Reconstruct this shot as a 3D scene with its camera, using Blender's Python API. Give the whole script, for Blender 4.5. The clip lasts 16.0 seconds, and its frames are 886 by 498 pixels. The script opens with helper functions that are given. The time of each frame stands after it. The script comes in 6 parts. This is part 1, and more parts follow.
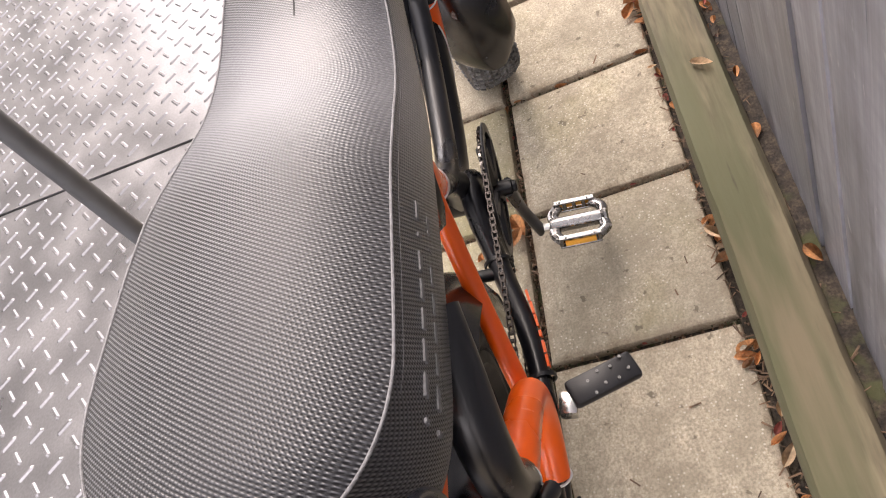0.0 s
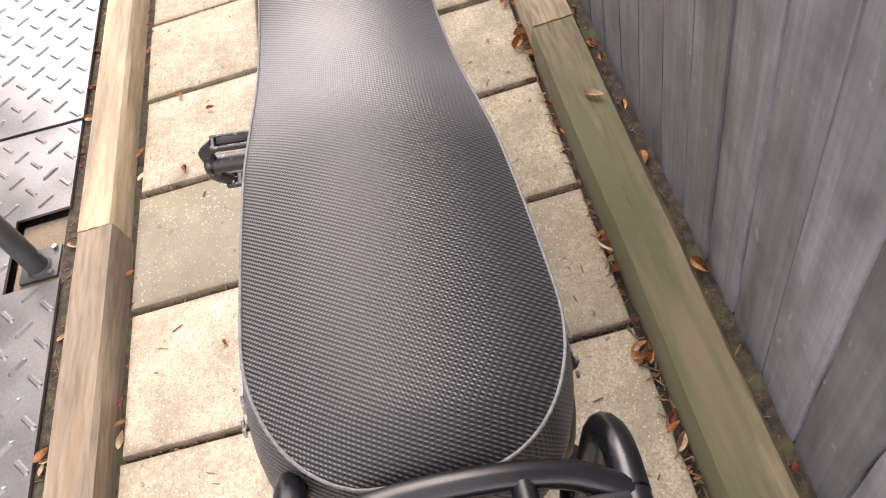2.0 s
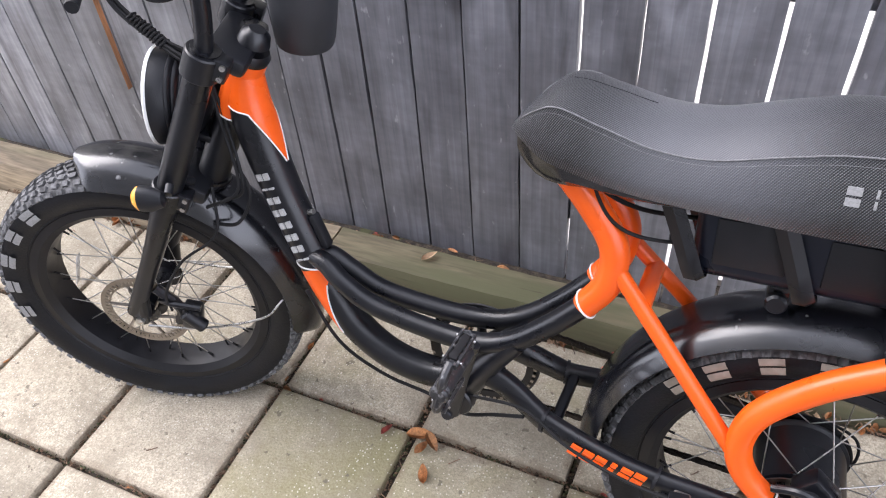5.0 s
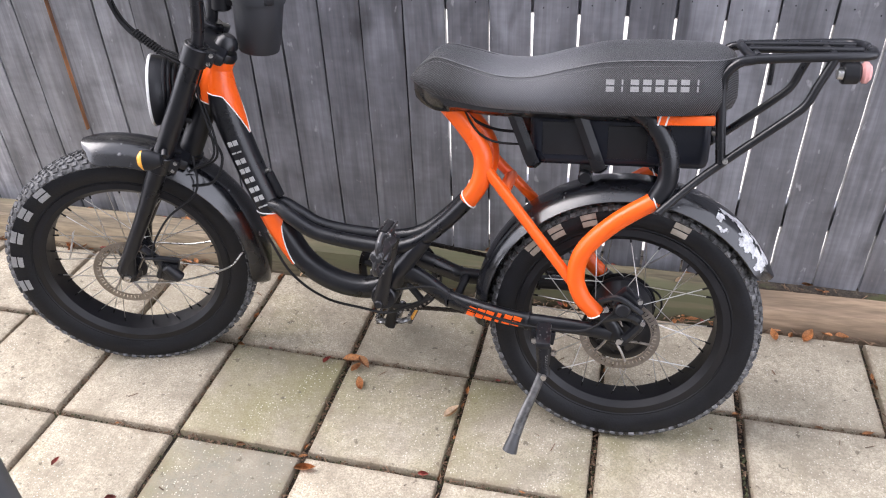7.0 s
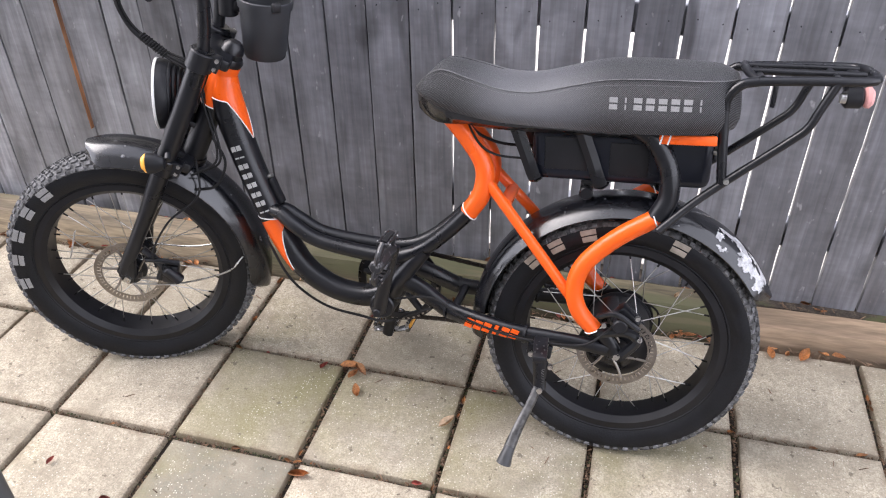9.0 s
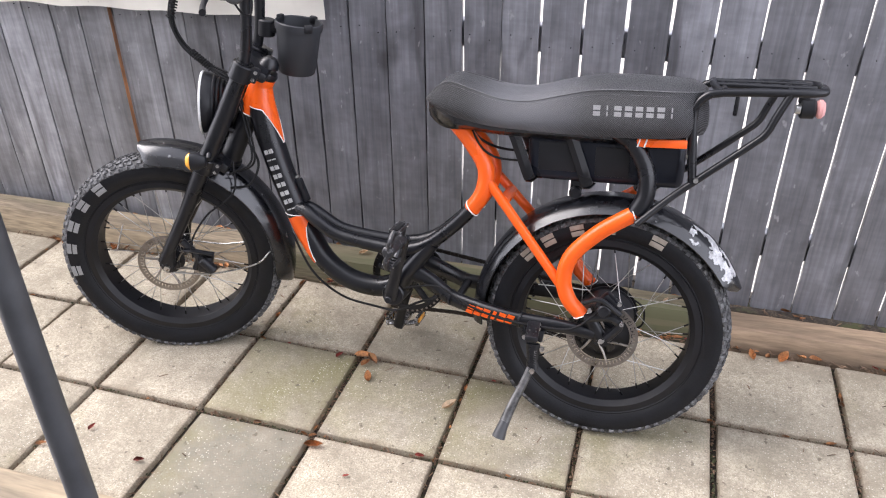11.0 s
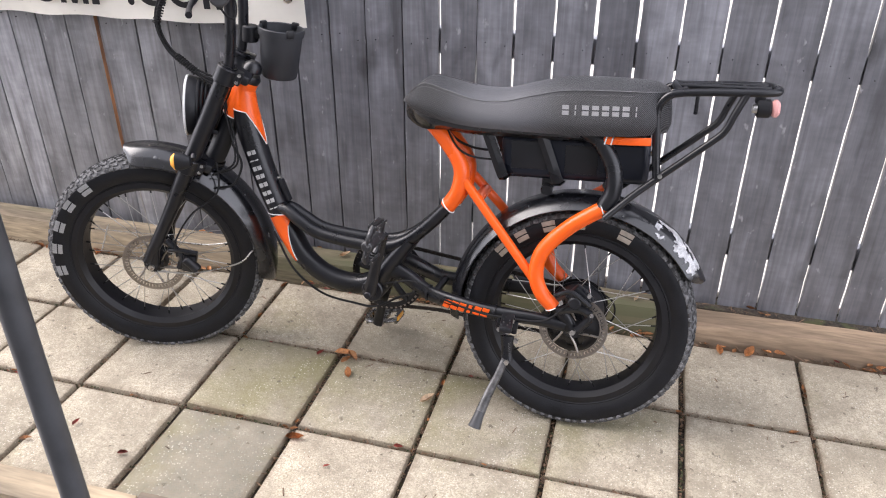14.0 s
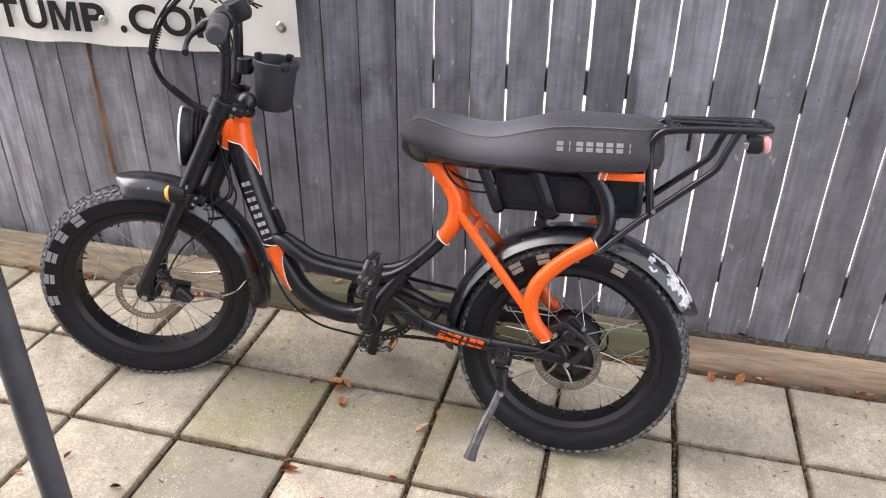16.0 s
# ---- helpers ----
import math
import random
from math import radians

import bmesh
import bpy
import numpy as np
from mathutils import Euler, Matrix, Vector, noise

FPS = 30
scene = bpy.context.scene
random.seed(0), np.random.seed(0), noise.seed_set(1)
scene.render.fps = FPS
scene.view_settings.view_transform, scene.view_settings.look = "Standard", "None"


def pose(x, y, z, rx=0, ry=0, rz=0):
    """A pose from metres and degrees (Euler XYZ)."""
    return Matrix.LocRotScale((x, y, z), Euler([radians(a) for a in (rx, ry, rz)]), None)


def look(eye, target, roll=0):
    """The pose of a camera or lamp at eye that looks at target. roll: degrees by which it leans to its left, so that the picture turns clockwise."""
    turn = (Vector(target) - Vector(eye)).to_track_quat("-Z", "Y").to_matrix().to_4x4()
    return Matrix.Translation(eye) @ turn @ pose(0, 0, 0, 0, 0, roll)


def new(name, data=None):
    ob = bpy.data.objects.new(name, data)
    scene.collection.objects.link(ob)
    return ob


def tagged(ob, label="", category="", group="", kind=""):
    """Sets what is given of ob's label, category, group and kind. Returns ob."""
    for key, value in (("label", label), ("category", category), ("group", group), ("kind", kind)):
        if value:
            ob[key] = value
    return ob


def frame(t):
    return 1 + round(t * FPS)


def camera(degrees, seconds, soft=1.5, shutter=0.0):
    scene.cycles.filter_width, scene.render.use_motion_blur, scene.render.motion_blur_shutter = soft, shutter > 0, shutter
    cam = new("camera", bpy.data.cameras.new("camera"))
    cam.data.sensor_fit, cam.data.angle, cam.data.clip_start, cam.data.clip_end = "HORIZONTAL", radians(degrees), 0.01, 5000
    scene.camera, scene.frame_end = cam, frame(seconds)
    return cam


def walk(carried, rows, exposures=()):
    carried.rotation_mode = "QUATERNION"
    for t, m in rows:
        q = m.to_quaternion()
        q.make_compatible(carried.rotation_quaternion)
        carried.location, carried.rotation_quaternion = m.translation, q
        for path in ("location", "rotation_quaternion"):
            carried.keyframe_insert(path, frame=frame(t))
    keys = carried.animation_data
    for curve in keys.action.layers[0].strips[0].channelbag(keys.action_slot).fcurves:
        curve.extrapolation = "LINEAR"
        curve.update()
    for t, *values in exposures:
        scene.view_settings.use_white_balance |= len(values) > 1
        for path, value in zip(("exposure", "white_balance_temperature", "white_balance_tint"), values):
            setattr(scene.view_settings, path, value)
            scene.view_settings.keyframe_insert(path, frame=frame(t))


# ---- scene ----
cam = camera(60.2, 16.0, 1.1)
PATH = [
    (0, (0.871, 0.305, 1.076), (-0.315, -0.345, -0.397), -40.7),
    (0.5, (0.881, 0.323, 1.067), (-0.311, -0.353, -0.390), -40.4),
    (1, (0.883, 0.291, 1.081), (-0.309, -0.308, -0.409), -38.9),
    (1.5, (0.895, 0.185, 1.108), (-0.298, -0.173, -0.457), -29.6),
    (2, (0.902, 0.123, 1.144), (-0.281, -0.020, -0.462), -21.4),
    (2.5, (0.865, 0.032, 1.162), (-0.289, 0.143, -0.467), -9.4),
    (2.8, (0.827, -0.078, 1.112), (-0.260, 0.273, -0.530), 2.3),
    (3, (0.798, -0.137, 1.070), (-0.220, 0.338, -0.585), 7.0),
    (3.5, (0.703, -0.271, 1.064), (-0.186, 0.346, -0.618), 10.1),
    (4, (0.528, -0.320, 1.060), (-0.200, 0.277, -0.704), 6.6),
    (4.3, (0.430, -0.376, 1.075), (-0.197, 0.336, -0.685), 4.6),
    (4.5, (0.400, -0.446, 1.141), (-0.198, 0.458, -0.539), -0.7),
    (4.7, (0.406, -0.532, 1.213), (-0.239, 0.521, -0.360), -5.1),
    (5, (0.461, -0.711, 1.276), (-0.200, 0.582, -0.100), -5.3),
    (7.5, (0.599, -1.31, 1.308), (0.208, 0.28, 0.159), -1.4),
    (8, (0.594, -1.289, 1.315), (0.208, 0.294, 0.155), -1.0),
    (8.5, (0.588, -1.287, 1.32), (0.185, 0.294, 0.165), -1.0),
    (9, (0.599, -1.289, 1.321), (0.174, 0.296, 0.178), -0.9),
    (11.5, (0.705, -1.536, 1.324), (0.203, 0.105, 0.297), -0.4),
    (12, (0.71, -1.546, 1.318), (0.215, 0.094, 0.287), 0.0),
    (12.5, (0.715, -1.559, 1.309), (0.231, 0.082, 0.273), 0.3),
    (13, (0.722, -1.566, 1.313), (0.251, 0.081, 0.28), 0.4),
    (13.5, (0.727, -1.573, 1.306), (0.263, 0.088, 0.294), 0.3),
    (14, (0.726, -1.576, 1.309), (0.269, 0.1, 0.318), 0.1),
    (14.5, (0.719, -1.563, 1.373), (0.234, 0.14, 0.445), -0.8),
    (15, (0.709, -1.558, 1.394), (0.208, 0.171, 0.522), -0.7),
    (15.5, (0.7, -1.553, 1.38), (0.235, 0.175, 0.487), 0.3),
    (16, (0.702, -1.562, 1.36), (0.276, 0.134, 0.39), 0.6),
]
walk(cam, [(t, look(eye, target, roll)) for t, eye, target, roll in PATH],
     exposures=[(0, 1.62, 7150, 20), (1.0, 1.62, 7150, 20), (1.5, 1.55, 7150, 20), (2.0, 1.38, 7150, 20), (2.5, 1.45, 7000, 20), (3.5, 1.32, 6450, 16), (5.0, 1.3, 6150, 17), (7.5, 1.24, 6300, 17), (12.5, 1.13, 6350, 17), (16, 1.10, 6500, 17)])

# ---- light ----
world = bpy.data.worlds.new("overcast_sky")
scene.world = world
world.use_nodes = True
wn = world.node_tree
sky = wn.nodes.new("ShaderNodeTexSky")
sky.sky_type, sky.sun_disc = "NISHITA", False
sky.sun_elevation, sky.sun_rotation = radians(47), radians(-87)
sky.air_density, sky.dust_density, sky.ozone_density = 1.0, 4.0, 1.0
# thin cloud: a bright hazy horizon, bluer and darker overhead
up = wn.nodes.new("ShaderNodeTexCoord")
sepz = wn.nodes.new("ShaderNodeSeparateXYZ")
wn.links.new(up.outputs["Generated"], sepz.inputs[0])
ramp = wn.nodes.new("ShaderNodeMapRange")
ramp.inputs[1].default_value, ramp.inputs[2].default_value = 0.0, 1.0
ramp.inputs[3].default_value, ramp.inputs[4].default_value = 17.0, 9.0
wn.links.new(sepz.outputs["Z"], ramp.inputs[0])
cloud = wn.nodes.new("ShaderNodeVectorMath")
cloud.operation = "SCALE"
cloud.inputs[0].default_value = (0.97, 1.0, 1.06)
wn.links.new(ramp.outputs[0], cloud.inputs["Scale"])
mix = wn.nodes.new("ShaderNodeMix")
mix.data_type = "RGBA"
mix.inputs[0].default_value = 0.8
wn.links.new(sky.outputs[0], mix.inputs[6])
wn.links.new(cloud.outputs[0], mix.inputs[7])
wn.links.new(mix.outputs[2], wn.nodes["Background"].inputs[0])
wn.nodes["Background"].inputs[1].default_value = 0.12
sun = new("sun", bpy.data.lights.new("sun", "SUN"))
sun.data.energy, sun.data.angle, sun.data.color = 1.9, radians(46), (1.0, 0.96, 0.9)
sun.matrix_basis = look((-1.65, 0.08, 1.8), (0, 0, 0))


# ---- materials ----
def material(name, base, rough=0.5, metal=0.0, vary=0.25, scale=30.0, fine=0.0, bump=0.1, bump_scale=200.0,
             spots=None, stretch=(1, 1, 1), per_piece=0.0, spec=0.5, coat=0.0):
    """A surface with broad and fine variation of its colour, gloss and relief."""
    m = bpy.data.materials.new(name)
    m.use_nodes = True
    nt = m.node_tree
    n, lk = nt.nodes, nt.links.new
    b = n["Principled BSDF"]
    b.inputs["Metallic"].default_value = metal
    b.inputs["Specular IOR Level"].default_value = spec
    b.inputs["Coat Weight"].default_value = coat
    co = n.new("ShaderNodeTexCoord")
    mp = n.new("ShaderNodeMapping")
    mp.inputs["Scale"].default_value = stretch
    lk(co.outputs["Object"], mp.inputs["Vector"])
    oi = n.new("ShaderNodeObjectInfo")
    sh = n.new("ShaderNodeVectorMath")
    sh.operation = "MULTIPLY_ADD"
    sh.inputs[1].default_value = (17.0, 31.0, 11.0)
    lk(oi.outputs["Random"], sh.inputs[0])
    lk(mp.outputs[0], sh.inputs[2])
    big = n.new("ShaderNodeTexNoise")
    big.inputs["Scale"].default_value, big.inputs["Detail"].default_value = scale, 6
    lk(sh.outputs[0], big.inputs["Vector"])
    small = n.new("ShaderNodeTexNoise")
    small.inputs["Scale"].default_value, small.inputs["Detail"].default_value = bump_scale, 4
    lk(sh.outputs[0], small.inputs["Vector"])
    col = n.new("ShaderNodeValToRGB")
    dark = [c * (1 - vary) for c in base]
    light = [min(1, c * (1 + vary)) for c in base]
    col.color_ramp.elements[0].color, col.color_ramp.elements[0].position = (*dark, 1), 0.3
    col.color_ramp.elements[1].color, col.color_ramp.elements[1].position = (*light, 1), 0.7
    lk(big.outputs["Fac"], col.inputs[0])
    out = col.outputs[0]
    if fine:
        fr = n.new("ShaderNodeMapRange")
        fr.inputs[1].default_value, fr.inputs[2].default_value = 0.3, 0.7
        fr.inputs[3].default_value, fr.inputs[4].default_value = 1 - fine, 1 + fine
        lk(small.outputs["Fac"], fr.inputs[0])
        mu = n.new("ShaderNodeVectorMath")
        mu.operation = "SCALE"
        lk(out, mu.inputs[0])
        lk(fr.outputs[0], mu.inputs["Scale"])
        out = mu.outputs[0]
    if per_piece:
        pr = n.new("ShaderNodeMapRange")
        pr.inputs[3].default_value, pr.inputs[4].default_value = 1 - per_piece, 1 + per_piece
        lk(oi.outputs["Random"], pr.inputs[0])
        mu = n.new("ShaderNodeVectorMath")
        mu.operation = "SCALE"
        lk(out, mu.inputs[0])
        lk(pr.outputs[0], mu.inputs["Scale"])
        out = mu.outputs[0]
    for spot, lo, hi, sc in spots or ():
        sn = n.new("ShaderNodeTexNoise")
        sn.inputs["Scale"].default_value, sn.inputs["Detail"].default_value = sc, 5
        lk(sh.outputs[0], sn.inputs["Vector"])
        sr = n.new("ShaderNodeMapRange")
        sr.inputs[1].default_value, sr.inputs[2].default_value = lo, hi
        lk(sn.outputs["Fac"], sr.inputs[0])
        mx = n.new("ShaderNodeMix")
        mx.data_type = "RGBA"
        mx.inputs[7].default_value = (*spot, 1)
        lk(sr.outputs[0], mx.inputs[0])
        lk(out, mx.inputs[6])
        out = mx.outputs[2]
    lk(out, b.inputs["Base Color"])
    rr = n.new("ShaderNodeMapRange")
    rr.inputs[1].default_value, rr.inputs[2].default_value = 0.3, 0.7
    rr.inputs[3].default_value, rr.inputs[4].default_value = max(0.03, rough - 0.1), min(1, rough + 0.1)
    lk(big.outputs["Fac"], rr.inputs[0])
    lk(rr.outputs[0], b.inputs["Roughness"])
    bu = n.new("ShaderNodeBump")
    bu.inputs["Strength"].default_value, bu.inputs["Distance"].default_value = bump, 0.002
    lk(small.outputs["Fac"], bu.inputs["Height"])
    lk(bu.outputs[0], b.inputs["Normal"])
    return m


SOIL = material("joint_soil", (0.042, 0.032, 0.023), 0.95, vary=0.75, scale=60, fine=0.6, bump=1.0, bump_scale=260, spots=[((0.06, 0.062, 0.025), 0.58, 0.68, 18.0)])
FAR_GROUND = material("pale_gravel", (0.6, 0.56, 0.5), 0.95, vary=0.2, scale=2, bump=0.5)
SLEEPER = material("weathered_timber", (0.13, 0.109, 0.068), 0.85, vary=0.4, scale=14, fine=0.35, bump=0.5, bump_scale=120, stretch=(0.12, 1, 1),
                   spots=[((0.100, 0.100, 0.052), 0.46, 0.60, 8.0), ((0.17, 0.14, 0.088), 0.58, 0.70, 14.0), ((0.05, 0.042, 0.028), 0.68, 0.76, 34.0)])
TANWOOD = material("tan_timber", (0.27, 0.215, 0.145), 0.85, vary=0.4, scale=14, fine=0.35, bump=0.6, bump_scale=120, stretch=(0.12, 1, 1), spots=[((0.16, 0.15, 0.085), 0.56, 0.7, 5.0), ((0.09, 0.07, 0.05), 0.64, 0.7, 30.0)])
PINE = material("pale_timber", (0.36, 0.285, 0.19), 0.8, vary=0.42, scale=14, fine=0.2, bump=0.5, bump_scale=120, stretch=(0.12, 1, 1))
STEEL = material("tread_plate_steel", (0.265, 0.26, 0.266), 0.36, metal=0.85, vary=0.2, scale=5, fine=0.1, bump=0.15, bump_scale=150)
POST = material("grey_painted_steel", (0.05, 0.052, 0.056), 0.5, vary=0.2, scale=20, bump=0.1)
RUBBER = material("tyre_rubber", (0.0065, 0.007, 0.0092), 0.5, spec=0.3, vary=0.3, scale=25, fine=0.2, bump=0.3, bump_scale=250)
TREAD = material("dusty_tread_rubber", (0.10, 0.10, 0.102), 0.9, vary=0.75, scale=34, fine=0.5, bump=0.5, bump_scale=160)
BLACK = material("satin_black_paint", (0.0050, 0.0055, 0.0078), 0.32, spec=0.5, vary=0.25, scale=12, bump=0.03, bump_scale=400)
GLOSS = material("gloss_black_paint", (0.01, 0.01, 0.011), 0.24, spec=0.95, vary=0.2, scale=10, bump=0.03, bump_scale=300)
PLASTIC = material("black_plastic", (0.009, 0.0095, 0.012), 0.42, spec=0.4, vary=0.2, scale=30, bump=0.1, bump_scale=500)
ORANGE = material("orange_paint", (0.88, 0.115, 0.006), 0.33, vary=0.06, scale=10, bump=0.02, bump_scale=300)
WHITE = material("white_decal", (0.75, 0.75, 0.74), 0.5, vary=0.08, scale=60, bump=0.02)
TAN = material("pale_tyre_marking", (0.30, 0.265, 0.22), 0.7, vary=0.2, scale=80, bump=0.1)
CHROME = material("worn_steel", (0.55, 0.54, 0.52), 0.3, metal=1.0, vary=0.15, scale=40, bump=0.05)
ROTOR = material("brake_rotor_steel", (0.30, 0.275, 0.25), 0.35, metal=1.0, vary=0.15, scale=60, bump=0.05)
ALLOY = material("scuffed_alloy", (0.13, 0.13, 0.13), 0.45, metal=0.8, vary=0.6, scale=60, bump=0.2)
PEDAL = material("scuffed_black_pedal", (0.022, 0.022, 0.024), 0.4, vary=0.4, scale=50, bump=0.2, spots=[((0.20, 0.20, 0.205), 0.58, 0.72, 120.0)])
PRINT = material("white_print", (0.42, 0.42, 0.42), 0.5, vary=0.15, scale=200, bump=0.05)
GRIP = material("grey_grip_rubber", (0.050, 0.050, 0.053), 0.7, vary=0.2, scale=60, bump=0.3, bump_scale=400)
SILVER = material("worn_silver_alloy", (0.27, 0.265, 0.26), 0.24, metal=1.0, vary=0.35, scale=60, bump=0.1)
AMBER = material("amber_lens", (0.9, 0.42, 0.06), 0.2, vary=0.1, scale=40)
RED = material("red_lens", (0.8, 0.40, 0.38), 0.2, vary=0.1, scale=40)
BANNER = material("vinyl_banner", (0.76, 0.73, 0.66), 0.5, vary=0.08, scale=4, fine=0.03, bump=0.1, bump_scale=20, spots=[((0.60, 0.57, 0.40), 0.60, 0.76, 3.0), ((0.45, 0.42, 0.36), 0.70, 0.76, 26.0)])
INK = material("black_ink", (0.012, 0.012, 0.013), 0.65, spec=0.25, vary=0.3, scale=30)
LEAF = material("dry_leaf", (0.36, 0.16, 0.06), 0.7, vary=0.5, scale=30, fine=0.3, bump=0.4, per_piece=0.4)


def node_material(name):
    m = bpy.data.materials.new(name)
    m.use_nodes = True
    return m, m.node_tree.nodes, m.node_tree.links.new, m.node_tree.nodes["Principled BSDF"]


def board_material(name, base, pale, wear, spread):
    """Grey stain over sawn softwood: long grain, a few knots, rubbed pale patches; each board its own tone."""
    m, n, lk, b = node_material(name)
    co, oi = n.new("ShaderNodeTexCoord"), n.new("ShaderNodeObjectInfo")
    sh = n.new("ShaderNodeVectorMath")
    sh.operation = "MULTIPLY_ADD"
    sh.inputs[1].default_value = (17.0, 31.0, 11.0)
    lk(oi.outputs["Random"], sh.inputs[0])
    lk(co.outputs["Object"], sh.inputs[2])

    def stretched(v):
        mp = n.new("ShaderNodeMapping")
        mp.inputs["Scale"].default_value = v
        lk(sh.outputs[0], mp.inputs["Vector"])
        return mp.outputs[0]

    def noise_tex(v, scale, detail, distort=0.0):
        t = n.new("ShaderNodeTexNoise")
        t.inputs["Scale"].default_value, t.inputs["Detail"].default_value, t.inputs["Distortion"].default_value = scale, detail, distort
        lk(stretched(v), t.inputs["Vector"])
        return t.outputs["Fac"]

    def span(v, lo, hi, c, d):
        r = n.new("ShaderNodeMapRange")
        for k, x in enumerate((lo, hi, c, d)):
            r.inputs[k + 1].default_value = x
        lk(v, r.inputs[0])
        return r.outputs[0]

    def scaled(col, f):
        x = n.new("ShaderNodeVectorMath")
        x.operation = "SCALE"
        lk(col, x.inputs[0])
        lk(f, x.inputs["Scale"])
        return x.outputs[0]

    def blend(fac, u, v):
        x = n.new("ShaderNodeMix")
        x.data_type = "RGBA"
        lk(fac, x.inputs[0])
        for sock, c in ((6, u), (7, v)):
            if isinstance(c, tuple):
                x.inputs[sock].default_value = (*c, 1)
            else:
                lk(c, x.inputs[sock])
        return x.outputs[2]

    broad = noise_tex((1, 1, 0.22), 7, 5, 0.6)
    grain = noise_tex((1, 1, 0.035), 95, 5, 0.3)
    col = blend(span(noise_tex((1, 1, 0.3), 4.5, 6, 0.8), 0.60 - wear, 0.78 - wear, 0, 0.75), base, pale)
    col = scaled(col, span(broad, 0.3, 0.7, 0.80, 1.18))
    col = scaled(col, span(noise_tex((1, 1, 0.55), 16, 8, 0.4), 0.3, 0.7, 0.66, 1.30))
    col = scaled(col, span(noise_tex((0.25, 1, 1), 70, 4), 0.3, 0.7, 0.90, 1.08))
    col = scaled(col, span(grain, 0.3, 0.7, 0.80, 1.16))
    rings = n.new("ShaderNodeTexWave")
    rings.bands_direction, rings.wave_profile = "X", "SAW"
    rings.inputs["Scale"].default_value, rings.inputs["Distortion"].default_value = 16, 7.0
    rings.inputs["Detail"].default_value, rings.inputs["Detail Scale"].default_value = 2.0, 0.8
    lk(stretched((1, 1, 0.10)), rings.inputs["Vector"])
    col = scaled(col, span(rings.outputs["Fac"], 0.0, 1.0, 0.90, 1.05))
    knot = n.new("ShaderNodeTexVoronoi")
    knot.inputs["Scale"].default_value = 4.6
    lk(stretched((1, 1, 0.6)), knot.inputs["Vector"])
    col = scaled(col, span(knot.outputs["Distance"], 0.05, 0.13, 0.5, 1.0))
    col = scaled(col, span(oi.outputs["Random"], 0, 1, 1 - spread, 1 + spread))
    # dark runs where the stain lies thick, pale scratches where it is rubbed off
    col = blend(span(noise_tex((1, 1, 0.16), 13, 5, 0.5), 0.60, 0.72, 0, 0.75), col, (0.036, 0.036, 0.041))
    col = blend(span(noise_tex((1, 1, 0.5), 55, 4), 0.67, 0.74, 0, 0.5), col, (0.44, 0.44, 0.45))
    lk(col, b.inputs["Base Color"])
    b.inputs["Specular IOR Level"].default_value = 0.75
    lk(span(broad, 0.3, 0.7, 0.40, 0.54), b.inputs["Roughness"])
    bu = n.new("ShaderNodeBump")
    bu.inputs["Strength"].default_value, bu.inputs["Distance"].default_value = 0.55, 0.002
    lk(grain, bu.inputs["Height"])
    lk(bu.outputs[0], b.inputs["Normal"])
    return m


